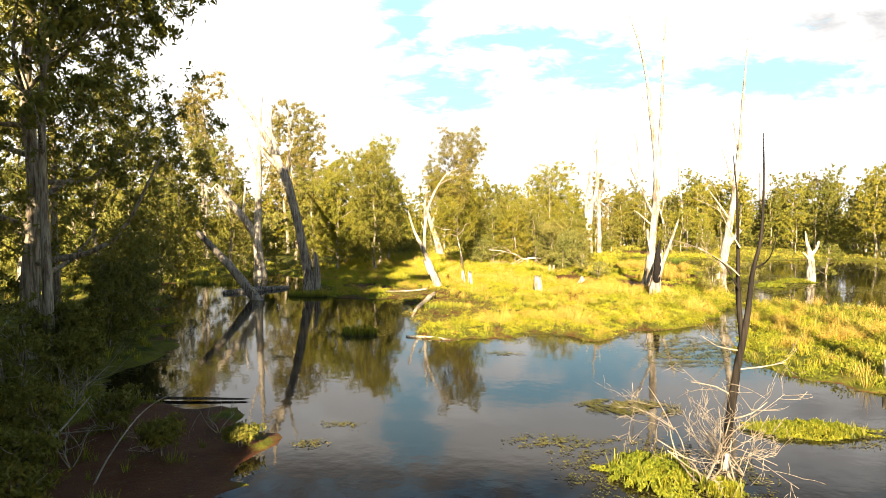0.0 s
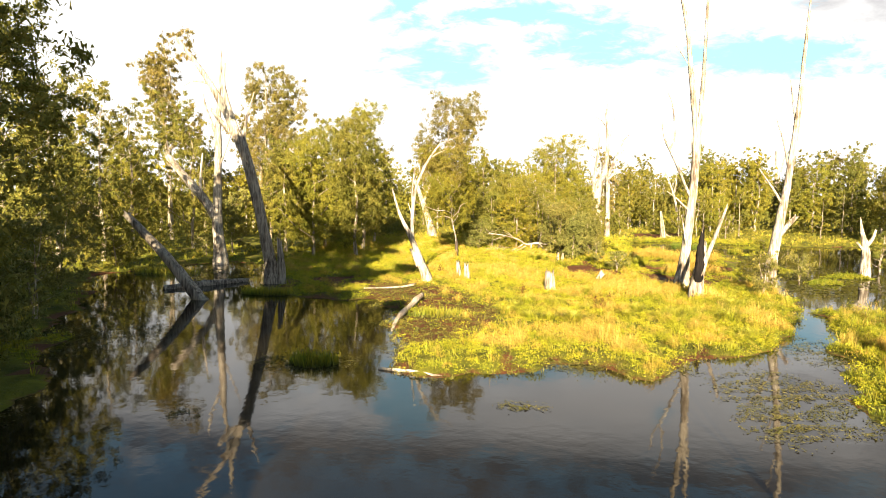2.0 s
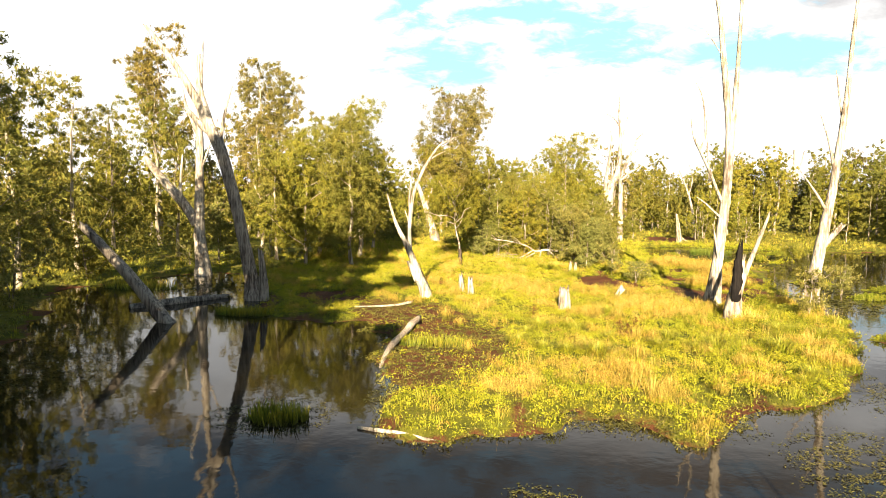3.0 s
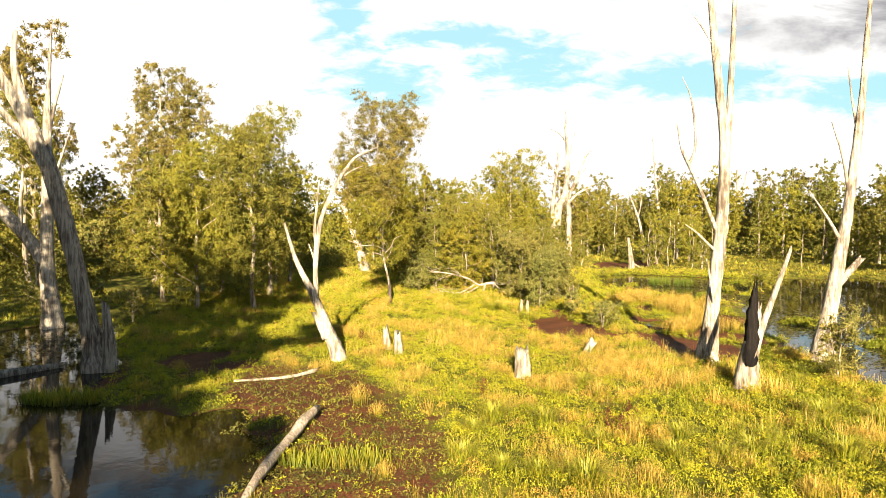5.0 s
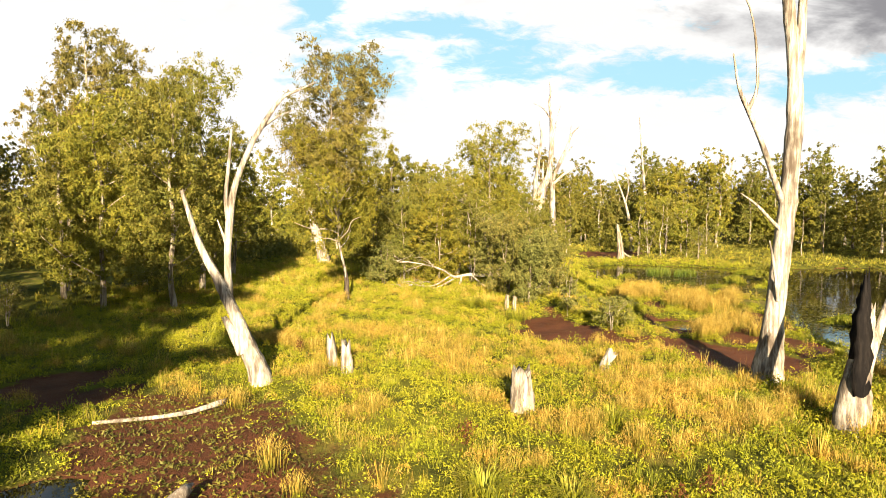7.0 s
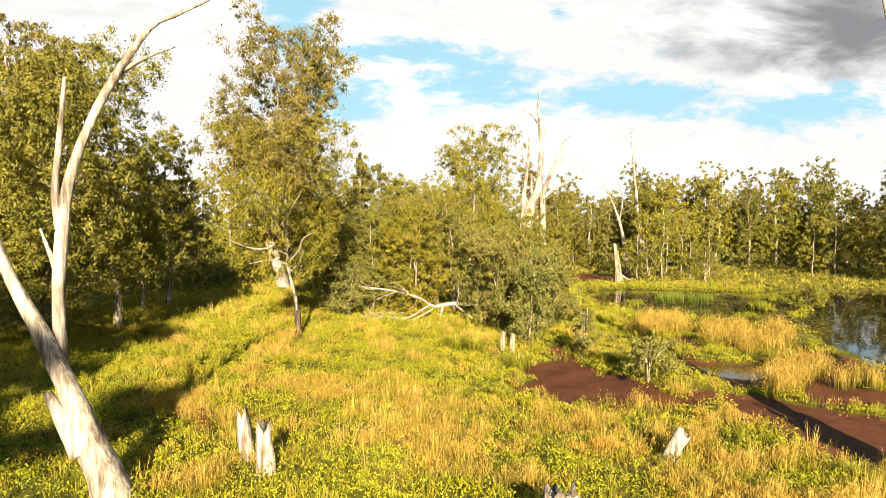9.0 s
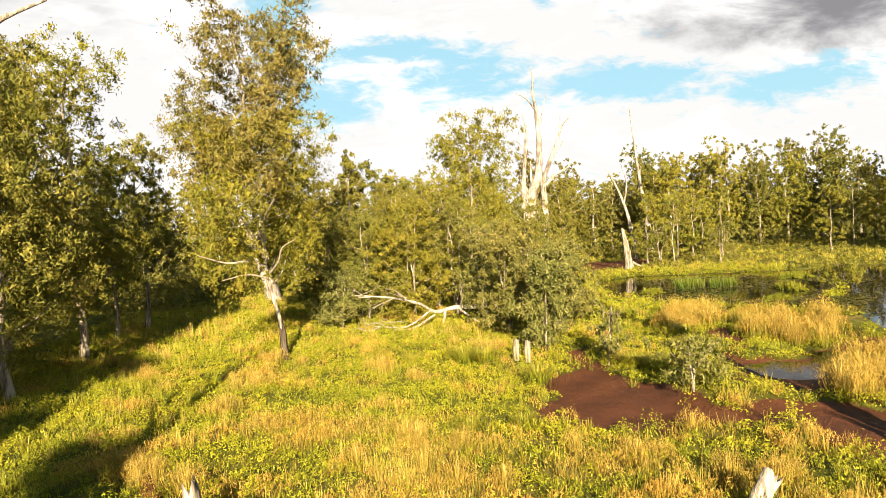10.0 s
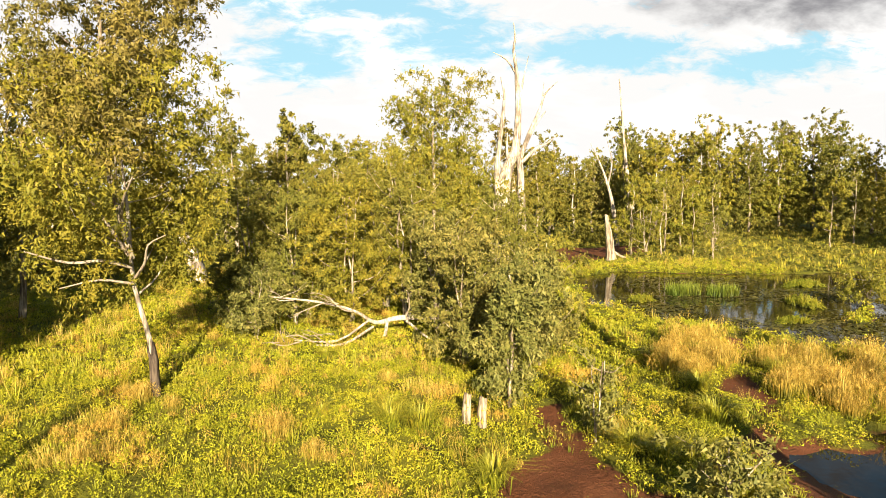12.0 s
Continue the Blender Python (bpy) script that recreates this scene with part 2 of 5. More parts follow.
def crown_cloud(lobes, count, rng, clump=0.55, grain=46):
    """Leaf places, and the way out of the crown at each: many separate domed sprays set on the crown's lobes (x, y, z, rx, rz)."""
    lobes = np.array(lobes, float)
    weight = lobes[:, 3] ** 1.7 * lobes[:, 4] ** 0.8
    per = max(24, int(count / grain))
    pick = rng.choice(len(lobes), per, p=weight / weight.sum())
    way = rng.normal(size=(per, 3)) + (0, 0, 0.12)
    way /= np.linalg.norm(way, axis=1)[:, None]
    far = rng.uniform(0.1, 1.0, (per, 1)) ** 0.42
    mid = lobes[pick, :3] + way * far * lobes[pick][:, [3, 3, 4]]
    spread = clump * rng.uniform(0.5, 1.15, per)
    which = rng.integers(0, per, count)
    out = rng.normal(size=(count, 3)) + way[which] * 0.35
    out /= np.linalg.norm(out, axis=1)[:, None]
    loose = np.where(rng.uniform(0, 1, count) < 0.25, 1.5, 1.0)
    off = out * (np.abs(rng.normal(0.42, 0.3, count)) * spread[which] * loose)[:, None] * (1.0, 1.0, 0.85)
    off[:, 2] -= 0.18 * np.minimum((off[:, 0] ** 2 + off[:, 1] ** 2) / spread[which], 1.2 * spread[which])
    return mid[which] + off, out + way[which] * 0.5 + (0, 0, 0.25)


def living_tree(name, h, reach, base, count, leaf_size, leaf_mat, seed, bark=None, lean=(0, 0), spread=1.0, trunk=0.011, width=0.4, label="", sides=8, stems=1, category="tree", limbs_shown=7, top=0.5, fill=5, column=0.0, stem_from=-0.25, clump=None, grain=46):
    """A eucalypt: bent trunk, limbs and a crown of hanging leaves in loose lobes. base: height of the crown's foot; stem_from: where the trunk begins."""
    rng = np.random.default_rng(seed)
    bark = bark or BARK_LIVE
    ob = thing(name, pose(0, 0, 0), label, category)
    lobes = []
    for stem in range(stems):
        ang = rng.uniform(0, 6.28)
        off = np.array([math.cos(ang), math.sin(ang)]) * (0 if stems == 1 else reach * 0.3)
        x1, y1 = lean[0] + off[0], lean[1] + off[1]
        r0 = h * trunk / math.sqrt(stems)
        low = max(stem_from / h, 0.0)
        pts = [(off[0] * 0.12 + x1 * low, off[1] * 0.12 + y1 * low, stem_from, r0 * 1.15 * (1 - low))]
        for t in (0.15, 0.35, 0.55, 0.75, 0.92):
            if t * h < stem_from + 0.5:
                continue
            pts.append((x1 * t + rng.normal() * 0.012 * h, y1 * t + rng.normal() * 0.012 * h, h * t, r0 * (1.02 - t) ** 0.8 + 0.01))
        v, f = tube(pts, sides, 3, rng, 0.06, flare=0.35 if stem_from < 0 else 0.0)
        mesh_object("trunk", v, f, bark, ob)
        axis = np.array(pts)
        for k in range(limbs_shown):
            t = base / h * 0.75 + (0.9 - base / h * 0.75) * (k + rng.uniform(0.1, 0.9)) / limbs_shown
            start = np.array([np.interp(t * h, axis[:, 2], axis[:, c]) for c in range(3)])
            a = rng.uniform(0, 6.28) + k * 2.4
            g = (t * h - base * 0.75) / max(h - base * 0.75, 0.1)
            out = reach * spread * (1.0 - (1 - top) * max(g, 0) ** 1.5) * rng.uniform(0.55, 0.95)
            end = start + np.array([math.cos(a) * out, math.sin(a) * out, rng.uniform(0.25, 0.75) * out + 0.05 * h])
            end[2] = min(end[2], h * 0.97)
            mid = (start + end) / 2 + np.array([0, 0, -0.12 * out]) + rng.normal(size=3) * 0.06 * out
            r = r0 * 0.42 * (1.05 - t) + 0.015
            v, f = tube([(*start, r), (*mid, r * 0.65), (*end, r * 0.25)], max(5, sides - 3), 3, rng, 0.08)
            mesh_object("limb", v, f, bark, ob)
            size = reach * rng.uniform(0.34, 0.52) * (0.75 + 0.35 * (1 - g))
            lobes.append((*end, size, size * rng.uniform(0.75, 1.15)))
            lobes.append((*(mid * 0.45 + end * 0.55 + (0, 0, -size * 0.3)), size * 0.75, size * 0.8))
        for t in np.linspace(base / h + 0.04, 0.82, fill):
            a, r = rng.uniform(0, 6.28), reach * rng.uniform(0.25, 0.55) * (1.1 - 0.6 * t)
            size = reach * rng.uniform(0.36, 0.5) * (1.15 - 0.5 * t)
            lobes.append((x1 * t + math.cos(a) * r, y1 * t + math.sin(a) * r, t * h, size, size * rng.uniform(0.8, 1.2)))
        for t in np.linspace(0.0, 1.0, 4) if column else ():
            z = base + (h * 0.88 - base) * (0.12 + 0.76 * t)
            lobes.append((x1 * z / h + rng.normal() * 0.1 * reach, y1 * z / h + rng.normal() * 0.1 * reach, z, reach * column * (1.0 - 0.35 * t ** 2), (h - base) * 0.2))
        lobes.append((x1, y1, h * 0.93, reach * 0.30, h * 0.07))
        lobes.append((x1, y1, h * 0.8, reach * 0.38, h * 0.09))
    pts, out = crown_cloud(lobes, count, rng, clump or 0.088 * reach + 0.2, grain)
    keep = (pts[:, 2] > 0.25) & (pts[:, 2] < h * 1.04)
    v, f = leaves(pts[keep], leaf_size, rng, droop=0.45, width=width, face=out[keep])
    mesh_object("crown", v, f, leaf_mat, ob, smooth=False)
    return ob


def dead_tree(name, x, y, limbs, label, bark=None, category="dead tree", jag=0.3, sides=10, seed=3, flare=0.3, group=""):
    """A bare tree: first line the trunk, the others limbs. Lines run in metres: across, up, radius, and depth towards the back."""
    rng = np.random.default_rng(seed)
    ob = thing(name, pose(x, y, 0), label, category, group)
    for n, line in enumerate(limbs):
        pts = [(p[0] - x, p[3] if len(p) > 3 else 0.0, p[1], p[2]) for p in line]
        v, f = tube(pts, sides if n == 0 else max(6, sides - 3), 4 if n == 0 else 3, rng, 0.09, jag=jag if n == 0 and line[-1][2] > 0.06 else (0.12 if line[-1][2] > 0.05 else 0.0), flare=flare if n == 0 else 0)
        mesh_object("trunk" if n == 0 else "limb", v, f, bark or BARK_DEAD, ob)
    return ob


def place(ob, x, y, z=0.0, turn=0.0, size=1.0):
    ob.matrix_basis = pose(x, y, z, 0, 0, turn) @ Matrix.Scale(size, 4)
    return ob


# ---- ground and water ----
POND = [(3.5, -14), (2.5, 3.5), (1.5, 6.5), (-1.3, 9.8), (-5, 9.6), (-7, 12), (-7.5, 17), (-9.5, 20), (-14, 26), (-17, 32), (-23, 40), (-24, 44), (-21, 49), (-19.5, 53), (-15, 51.5),
        (-12.5, 46), (-9, 40.5), (-8.2, 37.5), (-5.5, 35.2), (-2, 35.5), (0.4, 32.6), (0.6, 29), (1.9, 26), (2, 22), (4.6, 20.8), (6, 21.5), (7.9, 23.9), (9.7, 22.7), (11.5, 21.7), (13.7, 25.2),
        (16.2, 26), (19.4, 31), (21.3, 36), (23.5, 42), (25.5, 38.5), (22.6, 36), (21.5, 32), (19, 26), (16.5, 19), (17.7, 16), (18.6, 14.3), (21, 14), (28, 12), (32, -14)]
BACK_POND = [(22.2, 41), (25, 36.5), (29, 33.5), (36, 34), (50, 40), (60, 55), (62, 78), (48, 86), (40, 82), (34, 74), (27.5, 67), (25.5, 60), (24, 52), (22.6, 46)]
FAR_POOL = [(18.6, 75), (20, 85), (24, 88), (29, 86), (36, 84.5), (44, 84), (40, 78), (34, 74), (29, 69.5), (26.8, 64.5), (24, 66.5), (21.5, 70)]
MUD_RIGHT = [(8.9, 51.0), (9.8, 53.2), (10.7, 56.2), (11.4, 57.4), (12.2, 59), (12.9, 56.4), (13.6, 54), (14.2, 51.5), (14.2, 49.3), (12.2, 49.3), (10.2, 49.8)]
MUD_TRACK = [(14.6, 51.5), (17, 51.4), (18.8, 49.3), (20.6, 46.6), (18.8, 43.8), (16.3, 44.2), (15.0, 47.3)]
SIDE_POOL = [(16.6, 53.9), (17.4, 55.2), (19.6, 56.4), (21.4, 57.0), (22, 55.4), (20.2, 54.0), (18.2, 53)]
MUD_LEFT = [(-3.0, 37.4), (-2.6, 39.4), (-0.8, 40.7), (1.0, 38.8), (2.3, 36.9), (1.3, 35.6), (0.2, 34.8), (-1.2, 35.2)]
MUD_SHADE = [(-8.6, 41), (-8.4, 46.3), (-4.2, 45.6), (-2.7, 41.6), (-5.7, 39.4)]
MUD_SHORE = [(0.6, 26), (0.4, 34), (-3.4, 38.0), (-3.2, 41.6), (-0.4, 42.4), (1.8, 41.3), (3.2, 37.8), (5.0, 35.8), (6.2, 33.2), (5.8, 28.5), (4.2, 25)]
MUD_BANK = [(-4, -12), (-4.5, 5), (-4.2, 9.4), (-1.3, 10), (1.8, 6.5), (3, -12)]
CHANNEL = [(15.2, 53), (16.2, 56), (17.4, 59.6), (19.6, 62.6), (21.2, 66.8), (22.4, 66.4), (20.6, 62.0), (18.9, 58.9), (18.2, 56.5), (24, 58.6), (24.4, 55), (22, 51.5), (24, 47), (22, 45.5), (18.5, 49)]
MUD_FAR = [(21, 93), (23, 104), (31, 108), (33, 102), (26, 96)]


def inside_depth(poly, x, y):
    """How far each place lies inside a polygon (negative: outside)."""
    p = np.array(poly, float)
    q = np.roll(p, -1, 0)
    best, crossing = np.full(x.shape, 1e9), np.zeros(x.shape, bool)
    for (ax, ay), (bx, by) in zip(p, q):
        dx, dy = bx - ax, by - ay
        t = np.clip(((x - ax) * dx + (y - ay) * dy) / (dx * dx + dy * dy), 0, 1)
        best = np.minimum(best, (x - ax - t * dx) ** 2 + (y - ay - t * dy) ** 2)
        if ay != by:
            crossing ^= ((ay > y) != (by > y)) & (x < dx * (y - ay) / dy + ax)
    return np.sqrt(best) * np.where(crossing, 1, -1)


def waves(x, y, scale, seed):
    """Smooth uneven value between about -1 and 1."""
    rng = np.random.default_rng(seed)
    out = np.zeros(x.shape)
    for k in range(9):
        a, f = rng.uniform(0, 6.28), rng.uniform(0.5, 2.2) / scale
        out += np.sin((x * math.cos(a) + y * math.sin(a)) * f * 6.28 + rng.uniform(0, 6.28)) / 3.2
    return out


def smoothstep(v, lo, hi):
    t = np.clip((v - lo) / (hi - lo), 0, 1)
    return t * t * (3 - 2 * t)


def wet_depth(x, y):
    wob = 0.45 * waves(x, y, 5, 4) + 0.2 * waves(x, y, 1.6, 5)
    d = np.maximum(inside_depth(POND, x, y), inside_depth(BACK_POND, x, y))
    d = np.maximum(d, inside_depth(SIDE_POOL, x, y) - 0.3)
    return np.maximum(d, inside_depth(FAR_POOL, x, y)) + wob


def mud_amount(x, y):
    wob = 0.5 * waves(x, y, 3.5, 6) + 0.2 * waves(x, y, 1.1, 7)
    d = inside_depth(MUD_RIGHT, x, y)
    for poly in (MUD_LEFT, MUD_BANK, MUD_FAR, MUD_TRACK):
        d = np.maximum(d, inside_depth(poly, x, y))
    d = np.maximum(d, inside_depth(MUD_SHADE, x, y) - 0.8 + 0.8 * waves(x, y, 2.2, 24))
    d = np.maximum(d, inside_depth(CHANNEL, x, y) - 0.35 + 0.4 * waves(x, y, 2.0, 14))
    shore = 0.75 * smoothstep(inside_depth(MUD_SHORE, x, y) + wob, -0.4, 1.2) * smoothstep(waves(x, y, 2.4, 8), -0.6, 0.5)
    return np.maximum(smoothstep(d + wob * 0.8, -0.5, 0.7), shore)


def ground_height(x, y):
    d = wet_depth(x, y)
    land = 0.16 + 0.09 * waves(x, y, 9, 1) + 0.04 * waves(x, y, 2.2, 2)
    land = land - 0.13 * mud_amount(x, y) + 0.0012 * np.maximum(y - 120, 0)
    land = np.maximum(land, 0.03)
    return np.where(d > -1.2, land * smoothstep(-d, -0.1, 1.2) - 0.5 * smoothstep(d, -0.15, 1.6), land)


def gold_amount(x, y):
    """Where the grass is dry and golden."""
    g = np.zeros(np.shape(x))
    for cx, cy, rx, ry in ((7, 47, 7, 3.4), (12.6, 46, 5, 4), (18.4, 63.2, 1.5, 2.9), (21.4, 60.2, 2.2, 2.7), (19.2, 52.3, 2.2, 1.7), (2.5, 51.5, 4, 2.4), (13, 41, 5, 4), (19.9, 66.0, 1.3, 1.3), (-1.2, 50, 2.4, 2.6), (9, 28, 5, 3), (23, 25, 2.5, 3), (26, 63, 1.8, 2.4), (0.5, 58, 2, 2)):
        g = np.maximum(g, 1.25 - np.sqrt(((x - cx) / rx) ** 2 + ((y - cy) / ry) ** 2))
    calm = np.where((x > 15) & (y > 54), 0.45, 1.0)
    return smoothstep(g + calm * (0.75 * waves(x, y, 3.4, 11) + 0.45 * waves(x, y, 1.5, 12)), 0.55, 1.1)


def shore_amount(x, y):
    """The low weedy shore between water and grass."""
    d = wet_depth(x, y)
    rim = smoothstep(d + 0.5 * waves(x, y, 3.0, 17), -0.9, -0.2) * (y < 44) * (y > 18) * (x < 15)
    flat = smoothstep(inside_depth(MUD_SHORE, x, y) + 0.6 * waves(x, y, 2.2, 18), -0.6, 0.6)
    return np.maximum(rim, flat)


def ground_material():
    m, n = material("wetland_ground")
    where = n.add("ShaderNodeTexCoord").outputs["Object"]
    mud = n.add("ShaderNodeAttribute")
    mud.attribute_name = "mud"
    gold = n.add("ShaderNodeAttribute")
    gold.attribute_name = "gold"
    green = n.ramp(n.noise(where, 0.7, 5.0, 0.65), [(0.32, (0.04, 0.043, 0.005)), (0.5, (0.10, 0.10, 0.008)), (0.7, (0.17, 0.157, 0.013))])
    straw = n.ramp(n.noise(where, 2.5, 4.0, 0.6), [(0.3, (0.11, 0.08, 0.018)), (0.7, (0.26, 0.185, 0.045))])
    earth = n.ramp(n.noise(where, 0.8, 5.0, 0.55), [(0.3, (0.062, 0.022, 0.009)), (0.55, (0.105, 0.036, 0.015)), (0.8, (0.14, 0.054, 0.024))])
    grass = n.mix(n.math("MULTIPLY", gold.outputs["Fac"], 0.75), green, straw)
    litter = n.smooth(n.noise(where, 3.2, 5.0, 0.7), 0.6, 0.72)
    grass = n.mix(n.math("MULTIPLY", litter, 0.5), grass, (0.10, 0.075, 0.03, 1))
    edge = n.smooth(n.math("ADD", mud.outputs["Fac"], n.math("MULTIPLY", n.math("SUBTRACT", n.noise(where, 2.0, 5.0, 0.7), 0.5), 0.8)), 0.35, 0.65)
    colour = n.mix(edge, grass, earth)
    relief = n.math("ADD", n.noise(where, 5.0, 6.0, 0.7), n.math("MULTIPLY", n.noise(where, 28.0, 3.0), 0.4))
    finish(n, colour, n.math("SUBTRACT", 0.95, n.math("MULTIPLY", edge, 0.22)), bump=relief, strength=0.8, distance=0.12, specular=0.2)
    return m


def build_ground():
    def lines(lo, hi, step, far, pieces):
        inner = np.arange(lo, hi + 0.01, step)
        grow = np.geomspace(step * 2, far, pieces)
        return np.concatenate([lo - grow[::-1], inner, hi + grow])

    xs, ys = lines(-36, 66, 0.55, 3000, 18), lines(-14, 100, 0.55, 3000, 18)
    gx, gy = np.meshgrid(xs, ys)
    x, y = gx.ravel(), gy.ravel()
    v = np.stack([x, y, ground_height(x, y)], 1)
    nx, ny = len(xs), len(ys)
    idx = np.arange(nx * ny).reshape(ny, nx)
    f = np.stack([idx[:-1, :-1], idx[:-1, 1:], idx[1:, 1:], idx[1:, :-1]], -1).reshape(-1, 4)
    ob = mesh_object("ground", v, f, ground_material())
    for name, values in (("mud", np.maximum(np.maximum(mud_amount(x, y), smoothstep(wet_depth(x, y), -0.5, 0.3)), 0.62 * shore_amount(x, y))), ("gold", gold_amount(x, y))):
        ob.data.attributes.new(name, "FLOAT", "POINT").data.foreach_set("value", values.astype(np.float32))
    tagged(ob, "wetland ground of grass, herbs and brown mud", "ground", kind="structure")


def water_material():
    m, n = material("murky_water")
    where = n.add("ShaderNodeTexCoord").outputs["Object"]
    silt = n.noise(where, 0.12, 3.0)
    colour = n.ramp(silt, [(0.35, (0.003, 0.003, 0.002)), (0.65, (0.014, 0.010, 0.005))])
    ripple = n.math("ADD", n.noise(where, 2.4, 3.0, 0.5), n.math("MULTIPLY", n.noise(where, 0.5, 2.0), 1.5))
    finish(n, colour, 0.035, bump=ripple, strength=0.05, distance=0.05, ior=1.333)
    return m


def build_water():
    v = [(-30, -15, 0), (70, -15, 0), (70, 90, 0), (-30, 90, 0)]
    ob = mesh_object("water", v, [(0, 1, 2, 3)], water_material(), smooth=False)
    tagged(ob, "still brown pond water mirroring trees and clouds", "water", kind="structure")


build_ground()
build_water()


def scatter(rng, x0, x1, y0, y1, count):
    return rng.uniform(x0, x1, count), rng.uniform(y0, y1, count)


def level(x, y):
    return float(ground_height(np.array([float(x)]), np.array([float(y)]))[0])


# ---- dead trees, stumps and logs ----
dead_tree("leaning_dead_trunk", 0.3, 42.9, [
    [(0.34, -0.2, 0.4), (0.2, 0.5, 0.34), (-0.16, 1.4, 0.28), (-0.5, 2.3, 0.21), (-0.82, 3.0, 0.19), (-1.15, 3.7, 0.15), (-1.68, 4.75, 0.11), (-2.2, 6.4, 0.06)],
    [(-0.78, 2.9, 0.13, 0.2), (-0.86, 4.0, 0.13, 0.25), (-0.8, 5.35, 0.14, 0.3), (-0.62, 6.5, 0.115, 0.3), (-0.2, 7.6, 0.095, 0.3), (0.3, 8.5, 0.09, 0.3), (0.95, 9.4, 0.06, 0.3), (1.45, 9.65, 0.04, 0.3), (2.1, 9.95, 0.02, 0.3)],
    [(-0.8, 5.35, 0.1, 0.3), (-0.88, 6.2, 0.08, 0.25), (-0.75, 7.3, 0.06, 0.2), (-0.64, 8.4, 0.035, 0.2)],
    [(0.3, 8.5, 0.06, 0.3), (0.8, 8.85, 0.035, 0.4), (1.35, 9.1, 0.015, 0.5)],
    [(-0.88, 4.7, 0.06, 0.25), (-1.0, 5.1, 0.04, 0.2), (-1.15, 5.5, 0.015, 0.2)],
    [(-0.3, 1.2, 0.2, -0.1), (-0.6, 1.9, 0.16, -0.15), (-0.84, 2.35, 0.09, -0.15)],
], "leaning silver-grey hollow dead trunk with pale forked stem", flare=0.15)

dead_tree("tall_dead_gum", 17.3, 43.9, [
    [(17.2, -0.2, 0.45), (17.3, 1.0, 0.36), (17.42, 2.6, 0.29), (17.58, 4.7, 0.27), (17.72, 6.7, 0.26), (17.8, 8.8, 0.24), (17.72, 10.6, 0.2), (17.45, 12.6, 0.17), (17.2, 14.6, 0.15), (16.9, 17.0, 0.12), (16.3, 19.6, 0.08), (15.5, 21.8, 0.04)],
    [(17.8, 8.6, 0.2), (18.0, 11.2, 0.17, 0.2), (18.1, 13.6, 0.14, 0.3), (18.15, 16.0, 0.11, 0.3), (18.2, 19.5, 0.08, 0.3), (18.45, 22.8, 0.03, 0.3)],
    [(17.5, 6.2, 0.108), (17.2, 6.75, 0.0936, -0.2), (16.5, 8.25, 0.0792, -0.4), (16.0, 9.2, 0.072, -0.5), (15.66, 9.85, 0.0504, -0.6), (15.45, 10.9, 0.0216, -0.6)],
    [(16.05, 9.2, 0.0576, -0.5), (16.3, 10.0, 0.0504, -0.5), (16.08, 12.0, 0.0324, -0.5), (15.65, 13.0, 0.015, -0.5)],
    [(17.55, 5.2, 0.072), (17.1, 5.55, 0.0576, -0.2), (16.5, 6.1, 0.0432, -0.3), (16.0, 6.45, 0.018, -0.3)],
    [(17.35, 2.9, 0.0576, -0.3), (17.1, 4.2, 0.0432, -0.4), (16.95, 4.9, 0.0216, -0.4)],
    [(17.45, 14.0, 0.0432), (16.7, 15.2, 0.0288), (16.2, 15.9, 0.015)],
], "tall pale grey dead gum with two bare upright stems", flare=0.45)

dead_tree("bare_dead_gum", 23.2, 45.0, [
    [(23.0, -0.2, 0.45), (23.1, 1.2, 0.37), (23.3, 2.6, 0.31), (23.65, 5.1, 0.26), (23.95, 7.4, 0.21), (24.2, 10.1, 0.17), (24.4, 12.8, 0.13), (24.5, 15.5, 0.1), (24.75, 20.0, 0.03)],
    [(23.45, 3.4, 0.18), (23.85, 4.1, 0.17, -0.2), (24.45, 4.9, 0.14, -0.3)],
    [(23.7, 5.6, 0.11), (22.95, 6.7, 0.08, -0.2), (22.0, 8.0, 0.03, -0.3)],
    [(23.95, 7.9, 0.09), (23.5, 9.6, 0.06, -0.2), (22.95, 11.2, 0.02, -0.2)],
    [(24.25, 10.6, 0.06), (24.05, 12.3, 0.045, 0.2), (23.8, 13.8, 0.015, 0.2)],
], "slender pale dead gum with upswept broken limbs", flare=0.4)

# two unseen gums behind the camera, added to throw trunk shadows across the right bank
for x, y, h in ((22.2, -9.0, 21.0), (25.4, -13.0, 24.0)):
    dead_tree("bare_dead_gum", x, y, [
        [(x, -0.8, 0.5), (x + 0.1, h * 0.25, 0.38), (x + 0.3, h * 0.55, 0.28), (x + 0.4, h * 0.8, 0.15), (x + 0.7, h, 0.04)],
        [(x + 0.3, h * 0.5, 0.16), (x - 0.8, h * 0.64, 0.1), (x - 1.5, h * 0.8, 0.03)],
        [(x + 0.3, h * 0.6, 0.14), (x + 1.3, h * 0.72, 0.08), (x + 1.8, h * 0.84, 0.03)],
    ], "tall bare grey dead gum in the pond, unseen, shading the bank", flare=0.4, seed=int(x))

